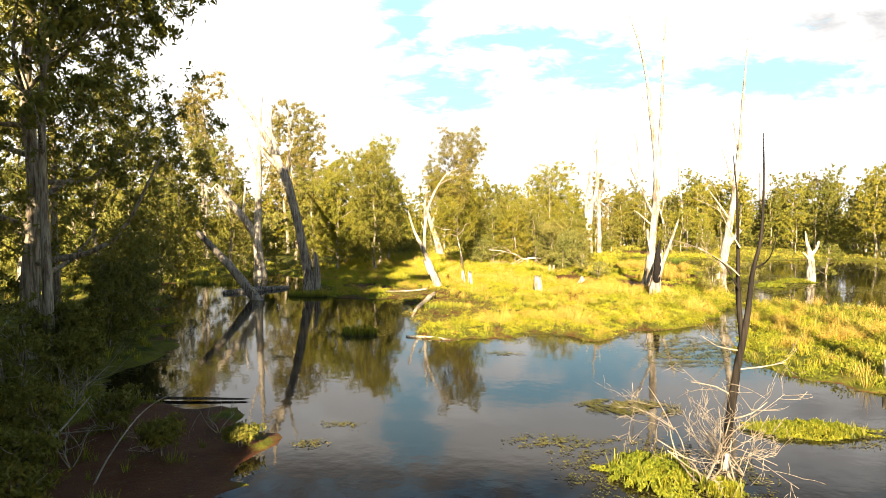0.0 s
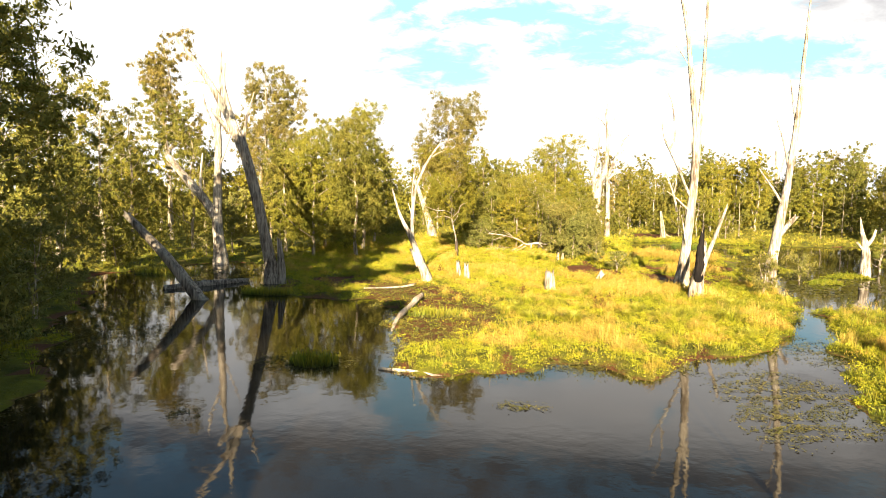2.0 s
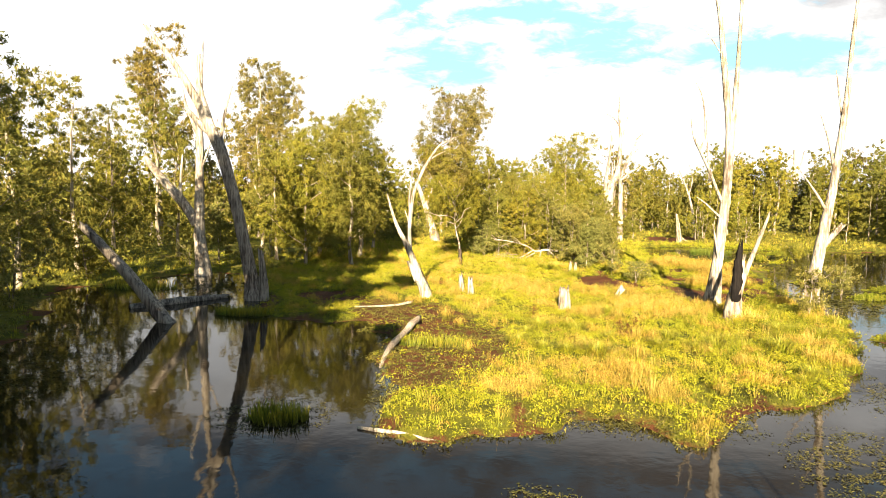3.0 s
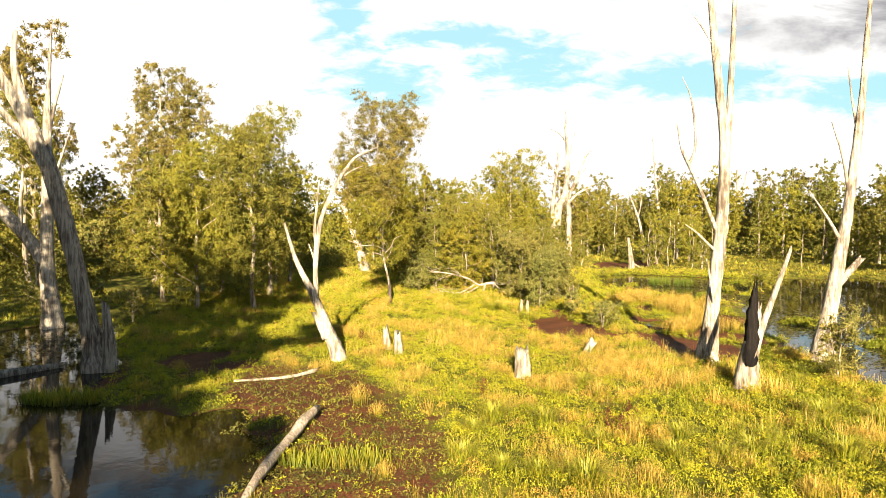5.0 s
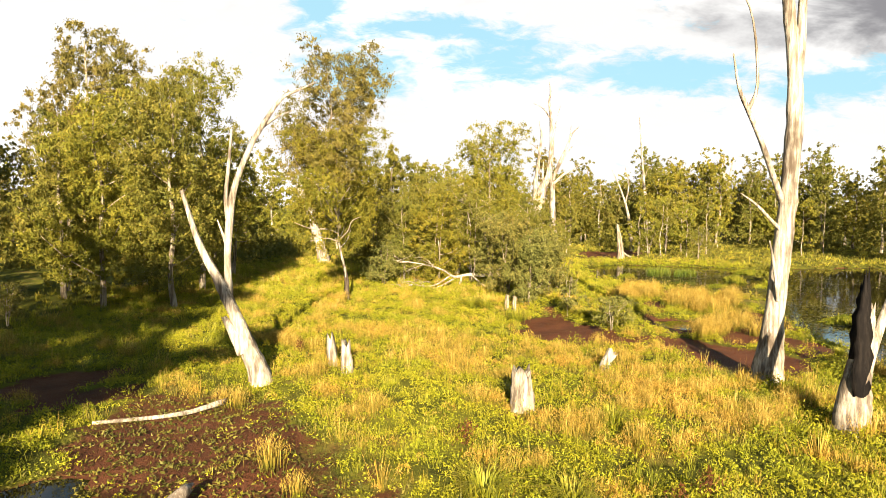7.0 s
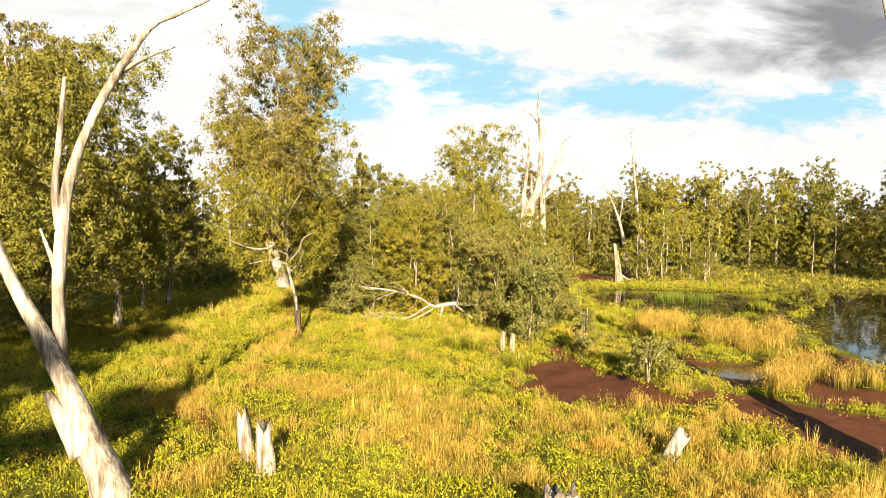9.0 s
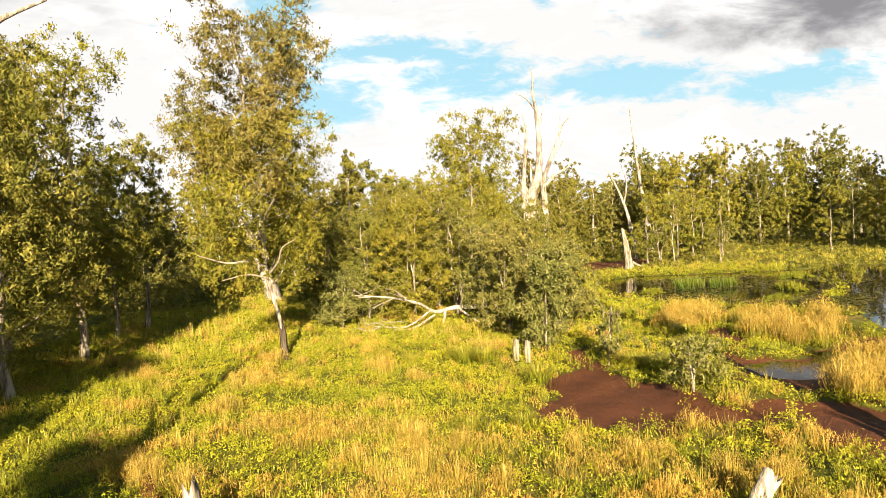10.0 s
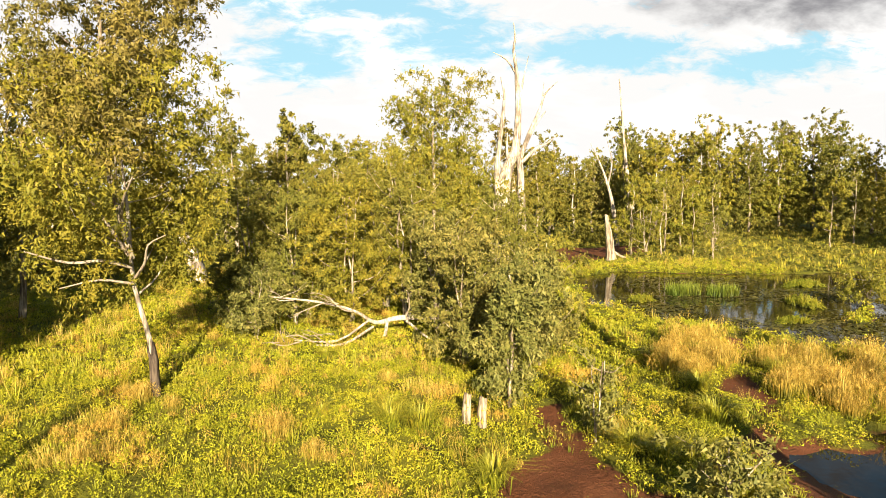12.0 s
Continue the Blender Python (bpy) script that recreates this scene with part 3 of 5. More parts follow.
dead_tree("burnt_stump", 17.0, 38.9, [
    [(16.88, -0.1, 0.42), (16.92, 0.8, 0.37), (17.0, 1.6, 0.31), (17.12, 2.4, 0.22), (17.25, 3.3, 0.12)],
    [(17.15, 1.5, 0.17, -0.05), (17.38, 2.5, 0.14, -0.05), (17.86, 3.9, 0.11, 0), (18.41, 5.6, 0.06, 0)],
], "charred hollow stump with a pale splintered spar", flare=0.15, jag=0.4, category="stump", bark=BARK_DEAD)
burnt = bpy.data.objects["burnt_stump"]
v, f = tube([(-0.06, -0.2, 1.15, 0.2), (-0.03, -0.14, 2.2, 0.21), (0.03, -0.06, 3.2, 0.17), (0.1, 0.0, 4.0, 0.09)], 11, 4, np.random.default_rng(5), 0.26, jag=0.5)
mesh_object("charred_shell", v, f, BARK_BURNT, burnt, "charred black hollow shell")

dead_tree("broken_water_gum", -18.9, 51.0, [
    [(-18.92, -0.5, 0.62), (-18.95, 1.2, 0.5), (-19.1, 3.0, 0.45), (-19.1, 4.8, 0.37), (-18.94, 8.8, 0.3), (-18.86, 12.0, 0.24), (-18.7, 14.0, 0.14), (-18.4, 17.9, 0.03)],
    [(-19.3, 4.0, 0.4), (-20.2, 5.6, 0.36, -0.3), (-21.35, 7.0, 0.32, -0.6), (-23.0, 9.1, 0.22, -0.9)],
    [(-19.7, 4.6, 0.16, -0.4), (-20.3, 6.0, 0.13, -0.5), (-20.06, 9.3, 0.05, -0.5)],
    [(-18.9, 10.5, 0.15), (-19.9, 13.0, 0.1), (-20.3, 15.0, 0.03)],
    [(-18.9, 8.0, 0.1), (-17.9, 10.5, 0.06), (-17.3, 12.2, 0.02)],
], "big grey dead gum with a snapped limb standing in water", flare=0.35, seed=8)

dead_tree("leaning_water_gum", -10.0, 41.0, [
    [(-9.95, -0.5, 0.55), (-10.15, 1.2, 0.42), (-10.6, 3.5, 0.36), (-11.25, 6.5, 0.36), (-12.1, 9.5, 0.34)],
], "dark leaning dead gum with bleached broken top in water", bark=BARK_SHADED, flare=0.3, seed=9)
water_gum = bpy.data.objects["leaning_water_gum"]
for line in ([(-2.0, 9.0, 0.33), (-2.5, 10.2, 0.32), (-3.1, 11.4, 0.28), (-4.2, 13.3, 0.2), (-5.3, 14.8, 0.14), (-6.6, 16.4, 0.08)], [(-2.3, 9.8, 0.2), (-3.2, 10.5, 0.18), (-4.1, 11.5, 0.12)], [(-2.2, 9.6, 0.2), (-2.9, 11.6, 0.2), (-3.3, 13.2, 0.15), (-3.2, 14.6, 0.09)], [(-2.0, 9.3, 0.12), (-1.7, 11.0, 0.08), (-1.2, 12.6, 0.03)], [(-4.2, 13.3, 0.08), (-5.4, 13.5, 0.05), (-6.1, 13.2, 0.02)]):
    v, f = tube([(p[0], 0.0, p[1], p[2]) for p in line], 8, 3, np.random.default_rng(4), 0.09, jag=0.15)
    mesh_object("bleached_limb", v, f, BARK_DEAD, water_gum, "bleached bare limb")
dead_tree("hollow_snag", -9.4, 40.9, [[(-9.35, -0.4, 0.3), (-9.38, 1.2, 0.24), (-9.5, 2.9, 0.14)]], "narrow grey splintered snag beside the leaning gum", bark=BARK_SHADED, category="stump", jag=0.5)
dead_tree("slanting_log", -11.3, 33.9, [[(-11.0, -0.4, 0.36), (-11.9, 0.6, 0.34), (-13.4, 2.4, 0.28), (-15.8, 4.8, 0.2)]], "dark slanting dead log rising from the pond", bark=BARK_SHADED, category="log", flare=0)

for x, y, hh, r, lean in ((2.25, 45.1, 1.3, 0.17, -0.14), (2.86, 44.3, 1.2, 0.18, -0.05)):
    dead_tree("post_stump", x, y, [[(x + 0.02, -0.1, r * 1.1), (x + lean * 0.5, hh * 0.5, r), (x + lean, hh, r * 0.8)]], "short grey splintered stump standing in tall grass", category="stump", jag=0.2, flare=0.1, group="grass stumps", seed=int(x * 10))
dead_tree("grey_stump", 8.5, 40.5, [[(8.52, -0.1, 0.36), (8.5, 0.6, 0.31), (8.45, 1.3, 0.27)]], "weathered grey rotten stump standing in grass", category="stump", jag=0.3, flare=0.1, sides=14, group="grass stumps")
for x, y, hh in ((9.75, 58.2, 0.95), (10.15, 58.0, 0.9)):
    dead_tree("pale_stump", x, y, [[(x, -0.1, 0.14), (x - 0.02, 0.5, 0.12), (x + 0.03, hh, 0.1)]], "small pale post-like stump below the shrub", bark=BARK_LIVE, category="stump", jag=0.12, flare=0, group="small stumps")
dead_tree("short_stump", 12.0, 44.7, [[(11.85, -0.1, 0.2), (11.92, 0.4, 0.17), (12.1, 0.85, 0.12)], [(11.95, 0.4, 0.1), (12.3, 0.8, 0.06)]], "forked pale stump end sticking out of golden grass", category="stump", flare=0)


def log(name, pts, label, bark=None, jag=0.15, seed=2):
    ob = thing(name, pose(*pts[0][:3]), label, "log")
    p = [(a - pts[0][0], b - pts[0][1], c - pts[0][2], r) for a, b, c, r in pts]
    v, f = tube(p, 9, 4, np.random.default_rng(seed), 0.1, jag=jag)
    mesh_object("trunk", v, f, bark or BARK_DEAD, ob)
    return ob


log("shore_log", [(1.15, 27.4, -0.1, 0.07), (1.0, 29.0, 0.1, 0.1), (0.98, 30.6, 0.26, 0.14), (1.12, 32.2, 0.36, 0.13), (1.22, 33.4, 0.52, 0.16), (1.42, 34.2, 0.66, 0.11)], "bleached driftwood log lying on the muddy shore", BARK_BLEACHED)
log("thin_branch_log", [(-3.2, 39.2, 0.12, 0.05), (-1.2, 39.9, 0.14, 0.06), (-0.2, 41.0, 0.2, 0.09)], "thin pale fallen branch lying on mud")
log("floating_log", [(2.0, 21.6, 0.02, 0.05), (3.2, 21.3, 0.06, 0.06), (4.2, 21.0, 0.03, 0.04)], "thin pale stick at the water's edge")
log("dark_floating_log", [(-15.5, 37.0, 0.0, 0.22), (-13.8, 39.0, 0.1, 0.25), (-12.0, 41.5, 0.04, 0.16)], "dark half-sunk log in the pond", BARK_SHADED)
log("bank_log", [(-5.2, 9.9, 0.05, 0.03), (-3.2, 9.9, 0.07, 0.045), (-0.9, 10.2, 0.05, 0.03)], "dark thin log along the muddy bank", BARK_DARK)
fallen = log("fallen_limb", [(2.3, 69.0, 2.0, 0.03), (4.5, 68.7, 1.75, 0.05), (6.0, 68.5, 1.35, 0.06), (6.9, 68.4, 0.85, 0.085), (7.9, 68.5, 1.0, 0.11), (9.6, 69.0, 0.9, 0.13)], "long bleached fallen limb arching over the grass")
for pts in ([(7.4, 68.4, 0.95, 0.14), (7.3, 68.0, 0.4, 0.12), (7.0, 67.6, 0.0, 0.1)], [(6.6, 68.4, 0.95, 0.1), (5.3, 67.8, 0.25, 0.08), (3.6, 67.3, 0.45, 0.04)], [(6.8, 68.3, 0.7, 0.1), (5.6, 67.6, 0.15, 0.1), (4.5, 67.3, 0.2, 0.08)], [(8.2, 68.4, 0.9, 0.1), (9.2, 67.8, 0.2, 0.08), (9.9, 67.6, 0.1, 0.06)]):
    v, f = tube([(a - 2.3, b - 69.0, c - 2.0, r * 0.55) for a, b, c, r in pts], 7, 3, np.random.default_rng(3), 0.1, jag=0.05)
    mesh_object("limb", v, f, BARK_DEAD, fallen)

dead_tree("white_hollow_trunk", -6.1, 86.5, [[(-6.0, -0.2, 0.62), (-6.3, 1.5, 0.5), (-7.3, 4.6, 0.36), (-8.6, 8.0, 0.25)], [(-7.4, 4.9, 0.2), (-6.4, 7.5, 0.12), (-6.0, 9.5, 0.05)]], "pale leaning dead trunk among live trees", flare=0.3)
dead_tree("twin_dead_gum", 16.6, 93.0, [
    [(16.3, -0.2, 0.85), (16.42, 0.6, 0.75), (16.5, 3.3, 0.66), (16.55, 5.6, 0.62), (16.95, 8.0, 0.48), (17.6, 9.4, 0.36), (17.85, 12.5, 0.25), (17.72, 15.6, 0.16), (17.5, 17.4, 0.11), (17.62, 18.4, 0.08), (17.5, 19.6, 0.03)],
    [(18.3, -0.2, 0.45, 0.5), (18.2, 0.8, 0.42, 0.5), (18.24, 3.3, 0.38, 0.5), (18.14, 6.1, 0.33, 0.4), (18.02, 8.4, 0.29, 0.2), (17.8, 9.6, 0.22, 0.0)],
    [(16.4, 4.6, 0.3), (16.1, 6.4, 0.26), (16.1, 8.2, 0.22), (16.45, 11.2, 0.16), (16.72, 13.8, 0.1), (16.45, 15.3, 0.05)],
    [(18.0, 8.9, 0.2), (18.66, 10.7, 0.15), (19.6, 12.7, 0.11), (20.06, 14.0, 0.07), (21.1, 15.0, 0.02)],
    [(19.75, 13.1, 0.07), (19.9, 14.2, 0.04), (19.95, 14.9, 0.02)],
    [(18.1, 8.5, 0.16), (19.3, 9.6, 0.12), (20.2, 10.0, 0.07), (21.0, 10.7, 0.03)],
    [(17.72, 15.5, 0.08), (16.9, 16.7, 0.06), (15.8, 17.3, 0.02)],
    [(17.88, 13.0, 0.1), (18.2, 14.8, 0.07), (18.5, 16.1, 0.05), (18.7, 17.0, 0.02)],
    [(18.3, 9.6, 0.12), (19.2, 11.4, 0.09), (20.1, 12.6, 0.03)],
    [(16.6, 8.0, 0.14), (16.2, 8.7, 0.1), (15.9, 9.0, 0.05)],
    [(17.0, 8.2, 0.16), (16.9, 9.6, 0.1), (16.95, 10.9, 0.04)],
    [(16.5, 12.0, 0.06), (15.9, 12.7, 0.04), (15.3, 13.0, 0.02)],
], "white bare dead gum with many forked limbs", flare=0.3, seed=12)
dead_tree("thin_dead_gum", 36.8, 117.0, [[(36.8, -0.2, 0.34), (36.3, 4.0, 0.28), (35.5, 10.2, 0.17), (34.65, 19.1, 0.05)]], "thin bare leaning dead gum", flare=0.2, group="far dead gums")
dead_tree("thin_dead_gum", 31.3, 107.5, [[(31.3, -0.2, 0.24), (30.8, 4.0, 0.19), (29.9, 7.4, 0.12), (28.3, 11.0, 0.04)], [(30.2, 6.5, 0.09), (30.6, 9.0, 0.07), (30.0, 11.4, 0.02)]], "thin bare forked dead gum", flare=0.2, group="far dead gums")
dead_tree("thin_dead_gum", 58.0, 140.0, [[(57.6, 0.0, 0.4), (57.6, 7.0, 0.34), (57.2, 15.5, 0.16)], [(57.6, 7.0, 0.25), (58.2, 10.5, 0.2), (59.0, 15.2, 0.08)]], "bare white forked dead gum before the forest", flare=0.2, group="far dead gums")
dead_tree("thin_dead_gum", 24.6, 120.0, [[(22.6, 0.0, 0.3), (22.4, 5.0, 0.25), (22.3, 11.5, 0.08)]], "thin white dead trunk", flare=0.2, group="far dead gums")
dead_tree("far_stump", 26.3, 94.7, [[(26.3, -0.1, 0.36), (26.1, 1.8, 0.28), (25.8, 3.9, 0.15)], [(26.3, 0.9, 0.16), (27.2, 0.35, 0.1), (28.3, 0.1, 0.05)]], "broken grey stump by a far pool", bark=BARK_LIVE, category="stump", flare=0.3)
dead_tree("white_stump", 34.0, 55.0, [[(33.9, -0.3, 0.36), (33.9, 1.2, 0.3), (33.8, 2.4, 0.24), (33.5, 3.4, 0.14), (33.3, 4.6, 0.04)], [(33.8, 2.2, 0.17), (34.3, 2.9, 0.13), (34.5, 3.6, 0.07)], [(33.8, 1.8, 0.12), (33.2, 2.6, 0.08)]], "pale forked dead stump beside the back pond", category="stump", flare=0.35)
dead_tree("grass_stump", 20.6, 15.2, [[(20.6, -0.1, 0.28), (20.6, 0.8, 0.24)]], "short pale cut stump on the grassy bank", category="stump", jag=0.15, flare=0.1)


def twigs(start, way, length, r, depth, rng, out):
    """Branching bare twigs."""
    way = way / np.linalg.norm(way)
    mid = start + way * length * 0.5 + rng.normal(size=3) * 0.06 * length
    end = start + way * length + rng.normal(size=3) * 0.08 * length
    out.append(tube([(*start, r), (*mid, r * 0.75), (*end, r * 0.45)], 5 if r > 0.012 else 3, 2, rng, 0.05))
    if depth:
        for k in range(rng.integers(2, 4)):
            t = rng.uniform(0.35, 1.0)
            twigs(start + (end - start) * t, way + rng.normal(size=3) * 0.55 + (0, 0, 0.05), length * rng.uniform(0.5, 0.75), r * 0.5, depth - 1, rng, out)


def dead_shrub(name, x, y, spokes, length, seed, label, lift=0.5, r=0.03, depth=3):
    rng = np.random.default_rng(seed)
    ob = thing(name, pose(x, y, max(level(x, y), 0.0) - 0.05), label, "dead shrub")
    for k in range(spokes):
        a = rng.uniform(0, 6.28)
        out = []
        twigs(np.array([0, 0, 0.0]), np.array([math.cos(a), math.sin(a), rng.uniform(lift, lift + 1.2)]), length * rng.uniform(0.7, 1.2), r, depth, rng, out)
        v, f = joined(out)
        mesh_object("branch", v, f, BARK_TWIG, ob)
    return ob


sapling = dead_tree("dead_sapling", 12.3, 5.5, [
    [(12.22, -0.2, 0.11), (12.28, 0.5, 0.095), (12.36, 1.2, 0.085), (12.44, 1.9, 0.08), (12.52, 2.6, 0.075), (12.63, 3.25, 0.065), (12.72, 3.9, 0.055), (12.8, 4.75, 0.042), (12.94, 5.4, 0.034), (12.97, 6.5, 0.02), (12.94, 7.6, 0.008)],
    [(12.62, 3.2, 0.055), (12.55, 4.1, 0.048, 0.1), (12.53, 4.75, 0.04, 0.1), (12.5, 5.75, 0.024, 0.1), (12.46, 6.45, 0.016, 0.1), (12.38, 7.15, 0.006, 0.1)],
    [(12.53, 4.3, 0.022), (12.3, 4.8, 0.016, 0.2), (12.05, 5.0, 0.008, 0.3)],
    [(12.8, 4.75, 0.02), (13.05, 5.0, 0.014, -0.2), (13.2, 5.6, 0.006, -0.2)],
], "slim dark dead sapling among bleached twigs", bark=BARK_SAPLING, flare=0.2, jag=0.0)
v, f = tube([(-0.06, 0.0, -0.2, 0.118), (-0.02, 0.0, 0.35, 0.1), (0.04, 0.0, 0.85, 0.092)], 9, 3, np.random.default_rng(8), 0.12, jag=0.25)
mesh_object("bleached_foot", v, f, BARK_BLEACHED, sapling, "bleached bare wood at the foot")
sapling_rng = np.random.default_rng(24)
for z, way in ((1.5, (1, 0.2, 0.5)), (2.0, (-1, 0.2, 0.3)), (2.6, (1, -0.3, 0.4)), (3.0, (-1, -0.3, 0.4)), (4.6, (-0.8, 0.3, 0.7)), (5.2, (-0.6, 0.2, 0.9))):
    pieces = []
    twigs(np.array([-0.06 + 0.115 * z if z < 4 else 0.23, 0.0, z]), np.array(way, float), 0.9, 0.02, 2, sapling_rng, pieces)
    v, f = joined(pieces)
    mesh_object("branch", v, f, BARK_TWIG, sapling, "bleached bare branch")
dead_shrub("bleached_shrub", 11.9, 5.6, 4, 1.55, 21, "bleached bare twiggy shrub on a weedy islet", 0.8, 0.026, 4)
dead_shrub("bleached_shrub", 12.6, 5.6, 4, 1.3, 22, "bleached bare twiggy shrub on a weedy islet", 0.8, 0.024, 4)
dead_shrub("bleached_shrub", 13.0, 6.3, 3, 1.25, 23, "bleached bare twiggy shrub on a weedy islet", 0.6, 0.02, 4)
for k, (x, y, n, ln) in enumerate(((-3.2, 7.0, 5, 0.9), (-1.2, 5.6, 4, 0.8), (-5.2, 8.0, 5, 1.0), (-0.2, 7.2, 3, 0.7), (-2.4, 4.4, 4, 0.9), (-6.4, 9.2, 5, 1.1))):
    dead_shrub("bank_twigs", x, y, n, ln, 50 + k, "thin bare dead twigs on the shaded muddy bank", 0.6, 0.018, 2)

fork_rng = np.random.default_rng(9)
for a, b, c, way in ((3.4, 68.8, 1.85, (-1, -0.4, 0.3)), (4.6, 68.6, 1.7, (-1, -0.5, -0.3)), (5.4, 67.8, 0.3, (-1, -0.3, 0.2)), (4.4, 67.4, 0.3, (-1, 0.3, 0.25)), (5.9, 68.4, 1.35, (-0.8, -0.6, 0.5)), (9.0, 68.6, 0.95, (0.8, -0.6, 0.5)), (8.2, 68.5, 1.0, (0.2, -0.5, 0.9)), (3.8, 67.4, 0.35, (-0.8, -0.5, 0.1))):
    pieces = []
    twigs(np.array([a - 2.3, b - 69.0, c - 2.0]), np.array(way, float), 1.2, 0.035, 2, fork_rng, pieces)
    v, f = joined(pieces)
    mesh_object("branch", v, f, BARK_TWIG, fallen)
log("pale_branch", [(-3.0, 3.2, 0.05, 0.03), (-3.3, 5.0, 0.5, 0.026), (-3.6, 6.8, 1.1, 0.012)], "thin pale dead branch leaning over the mud", BARK_TWIG)
log("pale_branch", [(-0.9, 3.0, 0.05, 0.024), (-1.6, 4.8, 0.35, 0.02), (-1.9, 6.6, 0.8, 0.016), (-1.2, 7.6, 1.2, 0.008)], "thin crooked dead branch leaning over the mud", BARK_TWIG)
log("pale_branch", [(-5.6, 5.2, 0.05, 0.024), (-4.0, 5.6, 0.3, 0.02), (-2.6, 6.2, 0.35, 0.01)], "thin pale dead branch leaning over the mud", BARK_TWIG)

# ---- living trees ----
GUM = "eucalyptus tree with loose hanging olive-green foliage"


def gum(x, y, h, reach, base, count, mat, seed, size=0.34, lean=(0, 0), stems=1, label=GUM, trunk=0.011, name="eucalyptus_tree", limbs=7, top=0.5, bark=None, width=0.4, category="tree", fill=5, column=0.0, stem_from=-0.25):
    ob = living_tree(name, h, reach, base, int(count * 2.1), size * 0.66, mat, seed, lean=lean, stems=stems, label=label, trunk=trunk, limbs_shown=limbs, top=top, bark=bark, width=width, category=category, fill=fill, column=column, stem_from=stem_from)
    ob.matrix_basis = pose(x, y, max(level(x, y), 0.0))
    return ob


gum(0.1, 61.7, 10.2, 3.6, 3.9, 22000, LEAF_YELLOW, 1, 0.215, (-1.0, 0.2), trunk=0.0078, limbs=11, fill=2, bark=BARK_DEAD, label="slim eucalyptus with cream bark and tall two-tiered crown in grass")
slim = bpy.data.objects["eucalyptus_tree"]
stem = np.array([tuple(p.co) for p in next(c for c in slim.children if c.name.startswith("trunk")).data.vertices])
foot = []
for z in (-0.2, 0.3, 0.7, 1.1, 1.4):
    ring = stem[np.abs(stem[:, 2] - z) < 0.35]
    mid = ring.mean(0)
    foot.append((mid[0], mid[1], z, 1.45 * np.linalg.norm(ring[:, :2] - mid[:2], axis=1).mean()))
v, f = tube(foot, 10, 3, np.random.default_rng(6), 0.08, jag=0.3)
mesh_object("rough_foot", v, f, BARK_DARK, slim, "dark rough bark at the foot")
for line in ([(-0.5, 0.1, 4.1, 0.06), (-1.1, -0.5, 4.4, 0.05), (-1.9, -0.9, 4.4, 0.04), (-2.9, -1.3, 4.8, 0.02)], [(-0.45, 0.0, 3.6, 0.05), (-1.1, -0.8, 3.85, 0.035), (-2.0, -1.3, 3.7, 0.015)], [(-0.45, 0.0, 3.7, 0.055), (0.2, -0.7, 4.3, 0.045), (0.5, -1.1, 4.9, 0.03), (1.1, -1.3, 5.2, 0.015)], [(-0.55, 0.0, 4.5, 0.07), (-1.0, -0.9, 6.0, 0.05), (-1.7, -1.6, 7.4, 0.025)], [(-0.6, 0.0, 4.8, 0.06), (-0.2, -1.1, 6.0, 0.045), (0.5, -1.9, 6.9, 0.02)]):
    v, f = tube(line, 7, 3, np.random.default_rng(7), 0.08)
    mesh_object("bare_limb", v, f, BARK_TWIG, slim, "bare pale limb")
upper = living_tree("upper_stem", 15.3, 3.4, 8.2, 42000, 0.15, LEAF_BROWN, 2, lean=(-1.4, -0.2), trunk=0.007, limbs_shown=14, top=0.8, fill=6, bark=BARK_LIVE, width=0.4, stem_from=4.4)
for piece in list(upper.children):
    piece.parent = slim
bpy.data.objects.remove(upper)
gum(10.2, 80.0, 12.9, 4.8, 1.0, 19000, LEAF_YELLOW, 3, 0.3, limbs=14, column=0.62, fill=8, top=0.4, label="rounded eucalyptus with dense olive foliage")
gum(4.8, 86.0, 9.6, 3.4, 2.0, 5000, LEAF_OLIVE, 4, 0.42)
gum(1.3, 81.0, 11.2, 2.4, 3.0, 5000, LEAF_OLIVE, 5, 0.4)
SHRUB = "young grey-green gum shrub in grass"
for k, (x, y, h, r, n, mat) in enumerate(((3.0, 71.3, 6.4, 2.3, 5000, LEAF_OLIVE), (5.6, 71.0, 6.6, 2.3, 5000, LEAF_YELLOW), (8.3, 71.5, 7.6, 2.4, 5200, LEAF_OLIVE), (9.6, 68.6, 5.6, 1.9, 4200, LEAF_GREY), (1.6, 69.3, 3.2, 1.9, 3000, LEAF_GREY),
                                           (11.1, 59.3, 4.3, 1.4, 4600, LEAF_GREY), (12.9, 63.2, 4.2, 1.6, 3600, LEAF_GREY), (10.3, 64.2, 5.2, 1.7, 4200, LEAF_GREY), (13.6, 66.5, 4.6, 1.7, 3000, LEAF_OLIVE), (12.5, 72.0, 6.2, 2.2, 3600, LEAF_OLIVE), (4.4, 75.0, 8.0, 2.6, 4500, LEAF_OLIVE), (7.2, 75.5, 8.4, 2.6, 4500, LEAF_YELLOW), (0.6, 73.0, 6.6, 2.2, 4000, LEAF_OLIVE), (14.5, 77.0, 6.0, 2.2, 3200, LEAF_OLIVE))):
    gum(x, y, h, r, 0.5, int(n * 1.7), mat, 20 + k, 0.22, stems=3, label=SHRUB, name="gum_shrub", limbs=4, trunk=0.014, top=0.7, category="shrub")
